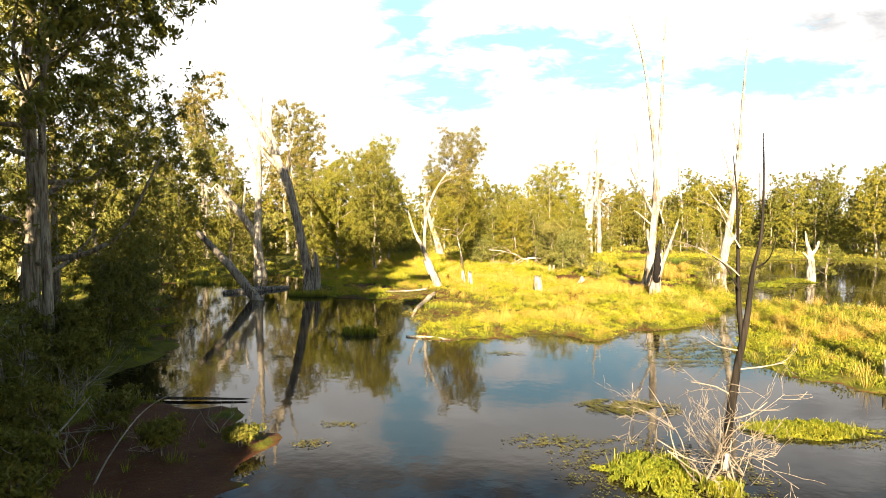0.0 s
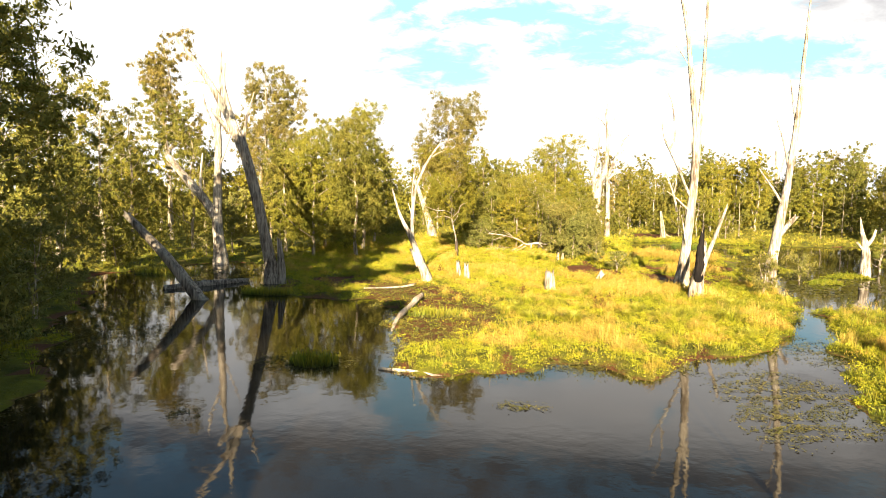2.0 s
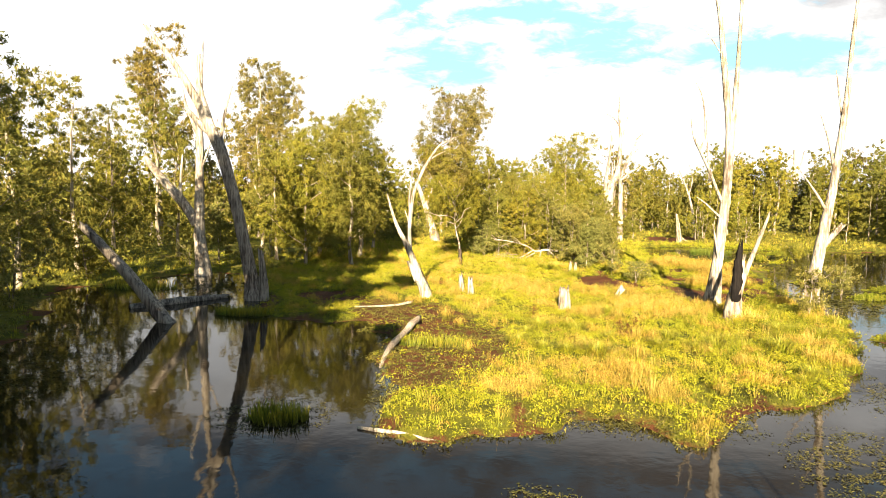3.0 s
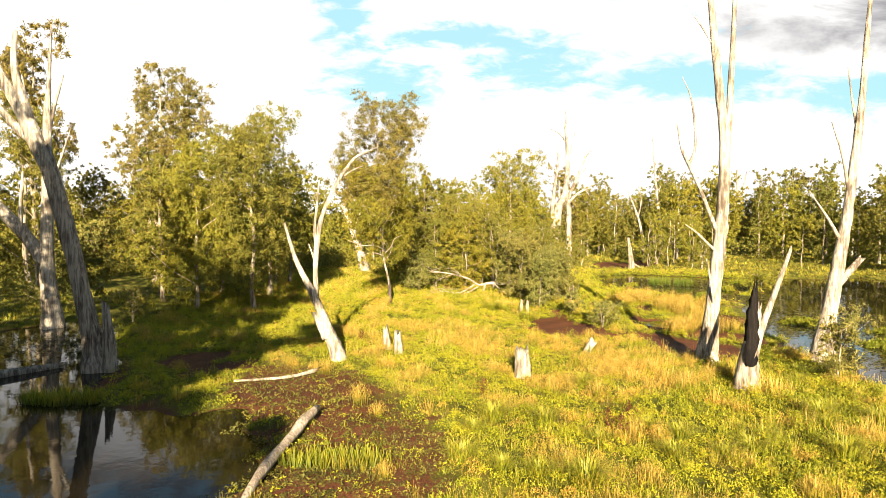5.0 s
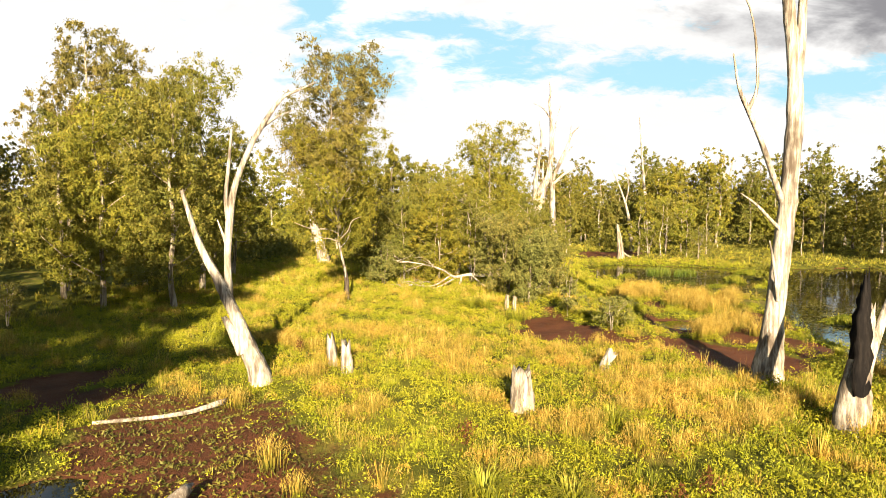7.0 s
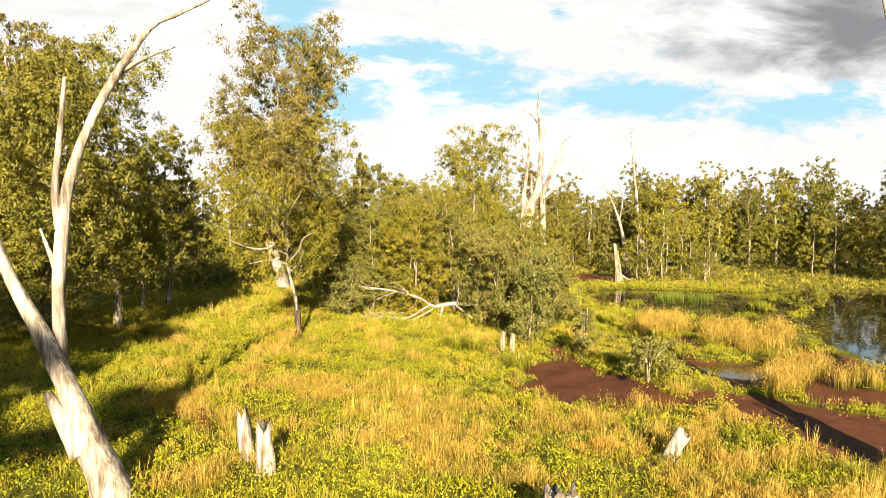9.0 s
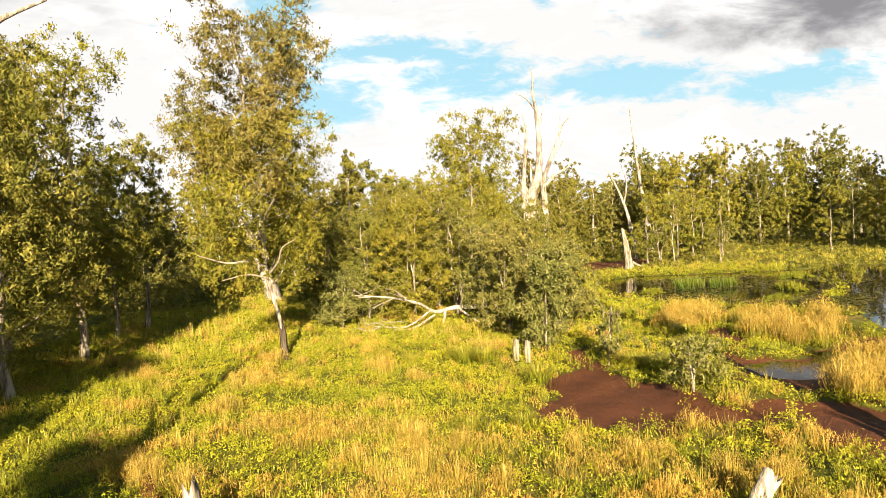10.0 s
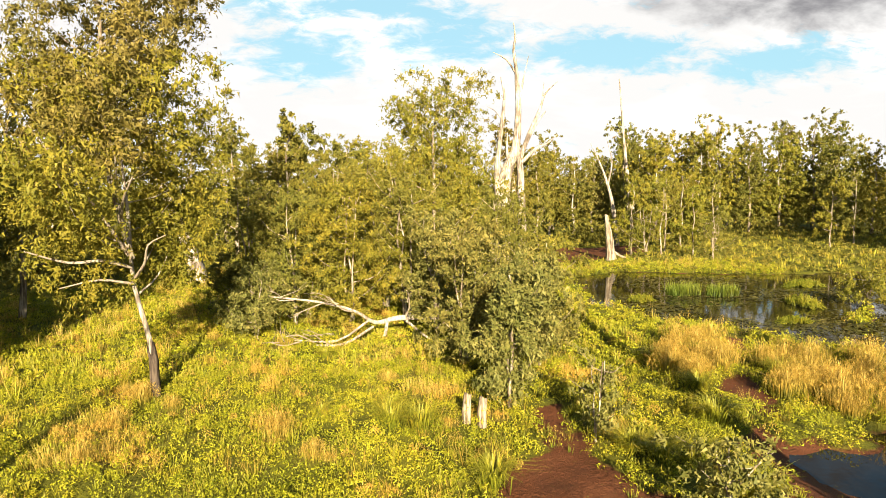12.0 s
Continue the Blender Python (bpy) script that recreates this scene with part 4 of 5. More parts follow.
for k, (x, y, h, r, b, n, mat) in enumerate(((-8.7, 57.2, 13.0, 3.8, 1.8, 11000, LEAF_OLIVE), (-13.2, 58.2, 12.0, 3.3, 1.6, 9000, LEAF_YELLOW), (-16.8, 60.5, 11.2, 3.2, 1.6, 8000, LEAF_OLIVE), (-10.2, 65.0, 15.2, 3.9, 2.5, 9000, LEAF_YELLOW), (-14.8, 66.5, 13.8, 3.8, 2.5, 8000, LEAF_OLIVE), (-19.5, 65.5, 11.6, 3.4, 2.0, 6500, LEAF_OLIVE),
                                              (-12.0, 72.0, 11.0, 2.9, 3.5, 5500, LEAF_OLIVE), (0.6, 82.0, 9.5, 2.4, 3, 4500, LEAF_OLIVE), (-11.5, 75.0, 12.5, 3.4, 3, 5000, LEAF_OLIVE), (-23.5, 72.0, 15.0, 3.8, 5, 5500, LEAF_BROWN), (-21.5, 58.5, 6.0, 2.4, 1, 3500, LEAF_GREY), (-27.5, 62.0, 13.0, 3.6, 3, 5500, LEAF_OLIVE), (-33, 60, 15.0, 4.0, 3, 5500, LEAF_OLIVE))):
    near = k in (0, 1, 3)
    gum(x, y, h, r, b, int(n * 1.7) if near else n, mat, 40 + k, 0.275 if near else 0.34, limbs=9, top=0.7, column=0.7)
gum(-31.0, 88.0, 24.5, 6.8, 11.5, 11000, LEAF_BROWN, 60, 0.5, limbs=10, label="tall spreading eucalyptus with brownish crown")
gum(-42.0, 82.0, 28.0, 5.2, 13.0, 9000, LEAF_BROWN, 61, 0.5, limbs=9, label="very tall eucalyptus with thin brownish crown")
gum(-37.0, 74.0, 18.0, 4.2, 11.0, 3500, LEAF_OLIVE, 62, 0.42, limbs=7, label="sparse eucalyptus with small crown tufts")

# shaded left bank, and unseen trees added behind the camera to shade it
BANK = "dark eucalyptus standing on or behind the shaded bank"
gum(-9.4, 12.0, 19.5, 4.8, 9.5, 6500, LEAF_OLIVE, 78, 0.46, (0.4, 0), limbs=12, trunk=0.009, label=BANK, top=0.9, column=0.35)
for k, (x, y, h) in enumerate(((28.9, 97.0, 7.0), (31.0, 95.4, 6.5), (32.6, 98.5, 7.5), (30.2, 101.0, 7.5), (34.2, 96.2, 6.0), (38.5, 101.0, 7.0), (35.8, 102.0, 8.0), (20.6, 98.5, 6.0), (49.5, 99.5, 6.5), (53.0, 101.0, 7.0))):
    gum(x, y, h, 1.7, 1.4, 1500, LEAF_OLIVE if k % 2 else LEAF_YELLOW, 180 + k, 0.36, limbs=6, label="slender young eucalyptus with thin foliage by a pool", name="young_eucalyptus", trunk=0.009, top=0.8, fill=2)
gum(-12.4, 14.6, 20.0, 6.4, 3.5, 15000, LEAF_OLIVE, 70, 0.36, (0.6, 0), limbs=15, trunk=0.019, label=BANK, top=1.0)
gum(-17.0, 21.5, 19.0, 5.2, 3.0, 9000, LEAF_OLIVE, 71, 0.36, label=BANK, limbs=10)
gum(-21.0, 30.5, 15.0, 4.6, 2.0, 7500, LEAF_OLIVE, 72, 0.36, label=BANK, limbs=9)
gum(-26.0, 41.0, 13.5, 4.2, 2.0, 7000, LEAF_OLIVE, 73, 0.38, label=BANK, limbs=9)
gum(-29.0, 50.0, 14.5, 4.4, 2.5, 6500, LEAF_OLIVE, 74, 0.38, label=BANK, limbs=9)
gum(-34.0, 38.0, 18.0, 5.0, 2.5, 6000, LEAF_OLIVE, 75, 0.42, label=BANK, limbs=8)
for k, (x, y, h, r) in enumerate(((-12.6, 21.0, 3.4, 1.7), (-10.2, 16.5, 2.8, 1.4), (-15.5, 26.5, 4.6, 2.0), (-9.2, 12.6, 2.4, 1.3), (-18.5, 30.0, 5.0, 2.2), (-7.6, 10.6, 1.8, 1.0), (-21.5, 35.5, 5.5, 2.4), (-25.0, 46.0, 4.5, 2.0), (-11.0, 18.6, 3.6, 1.6))):
    gum(x, y, h, r, 0.3, 3600, LEAF_OLIVE if k % 2 else LEAF_GREY, 80 + k, 0.26, stems=3, label="dark green shrub on the shaded pond bank", name="bank_shrub", limbs=4, top=0.7, category="shrub")
# unseen trees behind and left of the camera, added to cast shade; oversized leaves
for k, (x, y, h) in enumerate(((-9.0, -5.5, 11), (-12.5, 3.0, 8), (-18.0, 3.0, 9), (-3.8, -13, 20.5), (-21, -4, 12), (-8, -15, 20), (-26, 8, 13), (-33, 2, 14), (24, -36, 14), (10, -40, 15), (38, -30, 14), (-3.0, -21, 17), (-4.6, -22, 27.0), (-10, -24, 22), (-4.5, -11, 15), (-15, -9, 18), (-3.0, -9, 25), (-9.5, -3, 24), (-8.0, -9, 29))):
    gum(x, y, h, 5.6, 2.0, 2200, LEAF_OLIVE, 95 + k, 2.0, limbs=12, label=BANK, width=0.5, top=0.8)

for k, (x, y, h, r) in enumerate(((-7.4, 8.0, 3.4, 1.2), (-6.0, 7.2, 2.6, 0.9), (-4.0, 5.2, 1.7, 0.7), (-3.2, 7.0, 1.1, 0.6), (-2.2, 2.6, 1.5, 0.6), (-0.6, 5.2, 0.8, 0.5), (-9.4, 9.4, 3.0, 1.2), (-5.2, 3.2, 2.2, 0.9), (0.9, 6.2, 0.5, 0.4), (-1.0, 1.4, 1.2, 0.6))):
    gum(x, y, h, r, 0.3, 1300, LEAF_OLIVE, 160 + k, 0.2, stems=3, label="thin leafy gum sapling on the shaded muddy bank", name="bank_sapling", limbs=4, trunk=0.008, top=0.8, category="shrub")

# small bushes on the open ground
for k, (x, y, h, r, n, mat) in enumerate(((21.2, 40.6, 2.7, 1.1, 2200, LEAF_GREY), (14.2, 52.5, 1.5, 1.2, 1300, LEAF_GREY), (12.9, 56.8, 2.3, 0.8, 900, LEAF_GREY), (32.3, 72.3, 1.8, 1.5, 2600, LEAF_YELLOW), (27.0, 50.0, 2.0, 0.9, 1300, LEAF_GREY), (36.5, 58.0, 3.4, 1.3, 2200, LEAF_OLIVE), (44, 62, 3.0, 1.5, 2000, LEAF_OLIVE), (29.5, 95, 4.5, 2.2, 2000, LEAF_YELLOW), (34, 92, 4.0, 2.0, 2000, LEAF_OLIVE), (-22.5, 55.5, 2.0, 1.4, 1500, LEAF_GREY), (-14.8, 52.6, 2.2, 1.2, 1500, LEAF_GREY))):
    gum(x, y, h, r, 0.25, n, mat, 120 + k, 0.2, stems=3, label="small leafy bush at the edge of grass and water", name="small_bush", limbs=3, trunk=0.012, top=0.9, category="bush")


def forest():
    """The woods all round: a few trees built once and set out many times."""
    rng = np.random.default_rng(77)
    kinds = []
    for k in range(9):
        mat = (LEAF_OLIVE, LEAF_YELLOW, LEAF_OLIVE, LEAF_YELLOW, LEAF_GREY, LEAF_BROWN)[k % 6]
        h = rng.uniform(9.5, 12.5)
        ob = living_tree("forest_tree", h, rng.uniform(3.2, 4.1), rng.uniform(1.2, 3.4), 7000, 0.25, mat, 200 + k, spread=0.55, clump=0.42, grain=20, label="eucalyptus tree in the surrounding woods", sides=6, limbs_shown=5, width=0.6, top=0.85, trunk=0.012, fill=6, column=0.72, bark=BARK_LIVE if k % 3 == 0 else BARK_DEAD)
        tagged(ob, group="forest trees")
        kinds.append(ob)
    spots = []
    for x0, x1, y0, y1, count in ((-66, -24, 84, 118, 19), (-44, -8, 92, 125, 17), (-12, 34, 112, 140, 24), (34, 66, 112, 140, 30), (60, 104, 96, 130, 28), (-70, -38, 44, 84, 14), (66, 100, 50, 100, 12), (52, 62, 78, 96, 4)):
        for _ in range(count):
            for _ in range(12):
                x, y = rng.uniform(x0, x1), rng.uniform(y0, y1)
                if all((x - a) ** 2 + (y - b) ** 2 > 12 for a, b in spots):
                    break
            spots.append((x, y))
    for n, (x, y) in enumerate(spots):
        m = pose(x, y, max(level(x, y), 0.0), 0, 0, rng.uniform(0, 360))
        ob = kinds[n] if n < len(kinds) else copy_thing(kinds[n % len(kinds)], m)
        size = rng.uniform(0.85, 1.25) * (0.84 if x > 66 else 1.06 if x > 30 else 0.95 if x > 8 else 1.0)
        ob.matrix_basis = m @ Matrix.Scale(size, 4)


forest()


def undergrowth():
    """Low scrub between the trees of the woods, and the far edge of the woods behind them."""
    rng = np.random.default_rng(88)
    for name, label, spots, size, count, mat in (
        ("undergrowth", "low olive scrub between the trees", ((-90, -26, 80, 125), (-24, -11, 82, 110), (-8, 34, 104, 140), (34, 110, 108, 140), (64, 120, 60, 104), (-80, -30, 44, 80)), 0.36, 15000, LEAF_OLIVE),
        ("far_woods", "distant closed edge of the woods", ((-160, -60, 130, 170), (-60, 40, 150, 190), (40, 120, 145, 185), (110, 190, 60, 150), (-150, -90, 20, 130)), 0.82, 15000, LEAF_OLIVE)):
        pts = []
        for x0, x1, y0, y1 in spots:
            bushes = 110
            bx, by = scatter(rng, x0, x1, y0, y1, bushes)
            tall = rng.uniform(0.8, 3.0, bushes) * (3.2 if size > 0.8 else 1)
            k = rng.integers(0, bushes, count)
            wide = 0.55 * tall[k] if size < 0.8 else 2.2
            z = tall[k] * rng.uniform(0.05, 1, count) ** 0.8
            pts.append(np.stack([bx[k] + rng.normal(0, 1, count) * wide, by[k] + rng.normal(0, 1, count) * wide, z], 1))
        v, f = leaves(np.vstack(pts), size, rng, width=0.5)
        tagged(mesh_object(name, v, f, mat, smooth=False), label, "woods", kind="stuff")


undergrowth()

# ---- grass, herbs, reeds and water weed ----


def blades(x, y, z, height, width, lean, rng, way=None):
    k = len(x)
    a = rng.uniform(0, 6.28, k)
    b = rng.uniform(0, 6.28, k) if way is None else way
    foot = np.stack([x, y, z], 1)
    side = np.stack([np.cos(a), np.sin(a), np.zeros(k)], 1) * width[:, None] * 0.5
    tip = foot + np.stack([np.cos(b) * lean * height, np.sin(b) * lean * height, height], 1)
    v = np.stack([foot - side, foot + side, tip], 1).reshape(-1, 3)
    return v, np.arange(3 * k).reshape(-1, 3)


def bent_blades(x, y, z, height, width, lean, rng, way=None):
    """Blades that arch over, in two lengths."""
    k = len(x)
    b = rng.uniform(0, 6.28, k) if way is None else way
    out = np.stack([np.cos(b), np.sin(b), np.zeros(k)], 1)
    side = np.stack([-np.sin(b), np.cos(b), np.zeros(k)], 1) * width[:, None] * 0.5
    foot = np.stack([x, y, z], 1)
    mid = foot + out * (lean * height * 0.35)[:, None] + np.stack([np.zeros(k), np.zeros(k), height * 0.68], 1)
    tip = foot + out * (lean * height)[:, None] + np.stack([np.zeros(k), np.zeros(k), height * (1.0 - 0.25 * lean)], 1)
    v = np.stack([foot - side, foot + side, mid + side, mid - side, tip], 1).reshape(-1, 3)
    return v, [face for i in range(0, 5 * k, 5) for face in ((i, i + 1, i + 2, i + 3), (i + 3, i + 2, i + 4))]


def dry_land(x, y, edge=-0.25):
    return wet_depth(x, y) < edge


def grass_patch(name, box, count, mat, tall, wide, seed, want, label, tuft=18):
    """Grass in tufts whose blades lean outwards."""
    rng = np.random.default_rng(seed)
    n = count // tuft
    cx, cy = scatter(rng, *box, n)
    keep = dry_land(cx, cy) & (rng.uniform(0, 1, n) < want(cx, cy))
    cx, cy = cx[keep], cy[keep]
    size = rng.uniform(0.6, 1.3, len(cx)) * (0.7 + 0.5 * np.abs(waves(cx, cy, 2.5, seed)))
    which = np.repeat(np.arange(len(cx)), tuft)
    out, way = np.abs(rng.normal(0, 1, len(which))), rng.uniform(0, 6.28, len(which))
    wide_tuft = 0.17 * tall[1] + 0.04
    x, y = cx[which] + np.cos(way) * out * wide_tuft, cy[which] + np.sin(way) * out * wide_tuft
    h = rng.uniform(*tall, len(x)) * size[which] * np.clip(1.15 - 0.22 * out, 0.4, 1.2)
    v, f = blades(x, y, ground_height(x, y) - 0.02, h, rng.uniform(*wide, len(x)), np.clip(0.1 + 0.3 * out, 0, 0.9), rng, way + rng.normal(0, 0.5, len(x)))
    tagged(mesh_object(name, v, f, mat, smooth=False), label, "grass", kind="stuff")


def green_want(x, y):
    return (1 - mud_amount(x, y)) * (1 - 0.55 * gold_amount(x, y)) * (1 - 0.85 * shore_amount(x, y))


def gold_want(x, y):
    return (1 - mud_amount(x, y)) * (0.03 + 0.82 * gold_amount(x, y)) * (1 - 0.8 * shore_amount(x, y))


NEAR, MID_LAND, FAR_LAND, RIGHT_BANK = (-14, 24, 20, 64), (-16, 36, 63, 92), (-40, 62, 84, 118), (14, 40, 12, 46)
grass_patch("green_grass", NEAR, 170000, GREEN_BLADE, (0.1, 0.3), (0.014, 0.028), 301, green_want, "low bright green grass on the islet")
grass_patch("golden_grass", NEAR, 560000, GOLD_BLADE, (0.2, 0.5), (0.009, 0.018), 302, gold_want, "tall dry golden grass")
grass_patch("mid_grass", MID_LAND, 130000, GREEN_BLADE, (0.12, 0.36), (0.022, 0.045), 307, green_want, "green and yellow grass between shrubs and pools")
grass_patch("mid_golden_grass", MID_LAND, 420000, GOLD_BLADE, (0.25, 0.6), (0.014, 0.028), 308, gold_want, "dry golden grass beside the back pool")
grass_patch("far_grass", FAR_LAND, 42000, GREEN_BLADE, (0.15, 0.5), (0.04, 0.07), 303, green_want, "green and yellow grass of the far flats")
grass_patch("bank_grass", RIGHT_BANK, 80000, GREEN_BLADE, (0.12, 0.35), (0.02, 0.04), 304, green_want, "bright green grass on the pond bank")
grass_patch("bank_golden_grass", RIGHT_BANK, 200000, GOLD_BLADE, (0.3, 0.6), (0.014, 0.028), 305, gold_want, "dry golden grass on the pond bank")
grass_patch("bank_weeds", (-14, 2.6, 0, 10.2), 26000, GREEN_BLADE, (0.08, 0.4), (0.014, 0.03), 309, lambda x, y: 0.35 + 0.5 * waves(x, y, 2.2, 15) - 0.12 * (x + 4), "dark thin grass on the shaded muddy bank")
grass_patch("left_bank_grass", (-36, -3, -6, 66), 50000, GREEN_BLADE, (0.15, 0.45), (0.025, 0.05), 306, green_want, "dark green grass on the shaded bank")


def herb_layer(name, box, count, seed, size, mat=None, per=14):
    """Low leafy herbs: small domed plants in soft mounds with gaps between them."""
    rng = np.random.default_rng(seed)
    n = count // per
    x, y = scatter(rng, *box, n)
    clumps = 0.5 + 0.5 * waves(x, y, 1.1, seed + 2) + 0.4 * waves(x, y, 0.5, seed + 3)
    want = (1 - np.minimum(mud_amount(x, y) * 1.05, 1)) * (1 - 0.6 * gold_amount(x, y)) * (0.45 + 0.8 * clumps) * (1 - 0.9 * shore_amount(x, y))
    keep = dry_land(x, y, -0.1) & (rng.uniform(0, 1, n) < want)
    x, y = x[keep], y[keep]
    tall = 0.07 + 0.34 * np.clip(waves(x, y, 1.8, seed) + 0.5 * waves(x, y, 0.7, seed + 1), 0, 2) + rng.uniform(0, 0.12, len(x))
    wide = (0.35 * size + 0.062) * rng.uniform(1.2, 2.9, len(x))
    k = np.repeat(np.arange(len(x)), per)
    a, r = rng.uniform(0, 6.28, len(k)), np.sqrt(rng.uniform(0, 1, len(k)))
    px, py = x[k] + np.cos(a) * r * wide[k], y[k] + np.sin(a) * r * wide[k]
    z = ground_height(px, py) + tall[k] * (1 - 0.6 * r ** 2) * rng.uniform(0.55, 1.0, len(k))
    v, f = leaves(np.stack([px, py, z], 1), size, rng, droop=0.0, width=0.5)
    tagged(mesh_object(name, v, f, mat or HERB, smooth=False), "low yellow-green leafy herbs", "herbs", kind="stuff")


herb_layer("leafy_herbs", NEAR, 900000, 311, 0.063)
herb_layer("bank_herbs", RIGHT_BANK, 120000, 312, 0.1, ISLET_LEAF)
herb_layer("mid_herbs", MID_LAND, 300000, 314, 0.105)
herb_layer("far_herbs", FAR_LAND, 100000, 313, 0.22, LEAF_OLIVE)


def seed_heads(name, box, n, seed, per, size, tall):
    """Soft golden grass tops: rounded fuzzy mounds of small upright heads."""
    rng = np.random.default_rng(seed)
    x, y = scatter(rng, *box, n)
    keep = dry_land(x, y, -0.1) & (rng.uniform(0, 1, n) < (1 - mud_amount(x, y)) * (0.01 + 0.99 * gold_amount(x, y) ** 1.3) * (1 - 0.95 * shore_amount(x, y)))
    x, y = x[keep], y[keep]
    h = tall * rng.uniform(0.55, 1.15, len(x)) * (0.8 + 0.3 * waves(x, y, 2.0, seed))
    wide = h * rng.uniform(0.45, 0.8, len(x))
    k = np.repeat(np.arange(len(x)), per)
    a, r = rng.uniform(0, 6.28, len(k)), np.sqrt(rng.uniform(0, 1, len(k)))
    px, py = x[k] + np.cos(a) * r * wide[k], y[k] + np.sin(a) * r * wide[k]
    z = ground_height(px, py) + h[k] * (1 - 0.5 * r ** 2) * rng.uniform(0.5, 1.0, len(k)) ** 0.7
    v, f = leaves(np.stack([px, py, z], 1), size, rng, droop=-1.0, width=0.2)
    tagged(mesh_object(name, v, f, GOLD_HEAD, smooth=False), "soft golden seed heads of dry grass", "grass", kind="stuff")


seed_heads("golden_seed_heads", NEAR, 17000, 315, 60, 0.085, 0.5)
seed_heads("mid_seed_heads", MID_LAND, 9000, 316, 60, 0.1, 0.6)
seed_heads("bank_seed_heads", RIGHT_BANK, 3000, 317, 30, 0.1, 0.45)


def tussocks():
    rng = np.random.default_rng(321)
    kinds = []
    for k in range(5):
        count = 150
        r = np.abs(rng.normal(0, 0.26, count))
        a = rng.uniform(0, 6.28, count)
        ob = thing("grass_tussock", pose(0, 0, 0), "tall golden grass tussock with soft seed heads", "tussock", "golden tussocks")
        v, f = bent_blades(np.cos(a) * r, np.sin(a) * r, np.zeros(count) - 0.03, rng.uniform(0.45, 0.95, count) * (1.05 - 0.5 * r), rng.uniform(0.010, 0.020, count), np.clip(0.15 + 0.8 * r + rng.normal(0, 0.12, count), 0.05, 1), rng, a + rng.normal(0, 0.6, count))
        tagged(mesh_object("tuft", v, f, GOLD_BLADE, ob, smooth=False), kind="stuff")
        count = 440
        a, r = rng.uniform(0, 6.28, count), np.sqrt(rng.uniform(0, 1, count))
        z = (1.0 - 0.55 * r ** 2) * rng.uniform(0.4, 1.0, count) ** 0.6
        v, f = leaves(np.stack([np.cos(a) * r * 0.6, np.sin(a) * r * 0.6, z], 1), 0.088, rng, droop=-1.1, width=0.17)
        tagged(mesh_object("seed_head", v, f, GOLD_HEAD, ob, smooth=False), kind="stuff")
        kinds.append(ob)
    x, y = scatter(rng, -8, 30, 20, 70, 4000)
    ok = dry_land(x, y, -0.1) & (gold_amount(x, y) > 0.45) & (mud_amount(x, y) < 0.4)
    spots = [(10.6, 24.3), (12.9, 26.2), (11.2, 26.0), (2.4, 36.2), (3.3, 35.0), (4.2, 30.0)] + list(zip(x[ok], y[ok]))
    big = [(cx + rng.normal(0, 0.4), cy + rng.normal(0, 0.35)) for cx, cy in ((17.5, 61.2), (17.9, 63.0), (18.6, 64.6), (19.4, 66.0), (18.8, 62.2), (19.6, 63.8), (20.6, 57.9), (21.9, 58.6), (22.8, 60.2), (21.2, 60.0), (22.2, 62.2), (19.9, 59.4), (20.9, 62.0), (23.6, 61.4), (20.6, 54.0), (19.4, 52.6), (18.5, 52.0), (17.9, 50.9), (20.6, 52.4)) for _ in range(4)]
    for n, (px, py) in enumerate(big + spots[:130]):
        m = pose(px, py, max(level(px, py), 0.0), 0, 0, rng.uniform(0, 360)) @ Matrix.Scale(rng.uniform(0.75, 1.2) if n < len(big) else rng.uniform(0.45, 0.85), 4)
        ob = kinds[n] if n < len(kinds) else copy_thing(kinds[n % len(kinds)], pose(0, 0, 0))
        ob.matrix_basis = m


tussocks()


def reed_bed(x, y, rx, ry, count, tall, seed, mat=None, label="bright green reeds standing in shallow water"):
    rng = np.random.default_rng(seed)
    a, r = rng.uniform(0, 6.28, count), np.sqrt(rng.uniform(0, 1, count))
    v, f = blades(np.cos(a) * r * rx, np.sin(a) * r * ry, np.full(count, -0.05), rng.uniform(0.5, 1.0, count) * tall, np.full(count, 0.05), rng.uniform(0.05, 0.45, count), rng)
    ob = mesh_object("reed_bed", v, f, mat or REED_BLADE, smooth=False)
    ob.matrix_basis = pose(x, y, max(level(x, y), 0.0))
    tagged(ob, label, "reeds", kind="stuff")


reed_bed(24.8, 77.6, 1.1, 0.6, 500, 1.0, 331)
reed_bed(26.9, 77.0, 1.0, 0.6, 500, 0.9, 332)


def weedy_islet(x, y, rx, ry, tall, seed):
    """A soft low mound of herbs standing out of the pond, with some loose blades."""
    rng = np.random.default_rng(seed)
    count = int(6000 * rx * ry)
    a, r = rng.uniform(0, 6.28, count), rng.uniform(0, 1, count) ** 0.55
    r *= 0.8 + 0.3 * waves(np.cos(a) * 2, np.sin(a) * 2, 1.3, seed)
    px, py = np.cos(a) * r * rx, np.sin(a) * r * ry
    z = tall * np.clip(1 - r ** 2, 0.05, 1) * (0.75 + 0.35 * waves(px + x, py + y, 0.5, seed + 1)) * rng.uniform(0.6, 1, count)
    v, f = leaves(np.stack([px, py, np.maximum(z, 0.02)], 1), 0.08, rng, droop=-0.3, width=0.4)
    ob = mesh_object("weedy_islet", v, f, ISLET_LEAF, smooth=False)
    ob.matrix_basis = pose(x, y, max(level(x, y), 0.0))
    tagged(ob, "low bright green weed mound standing in the pond", "weeds", kind="stuff")
    reed_bed(x, y, rx * 0.8, ry * 0.8, 260, tall * 1.3, seed + 2, GREEN_BLADE, "loose grass blades on a small weedy islet")


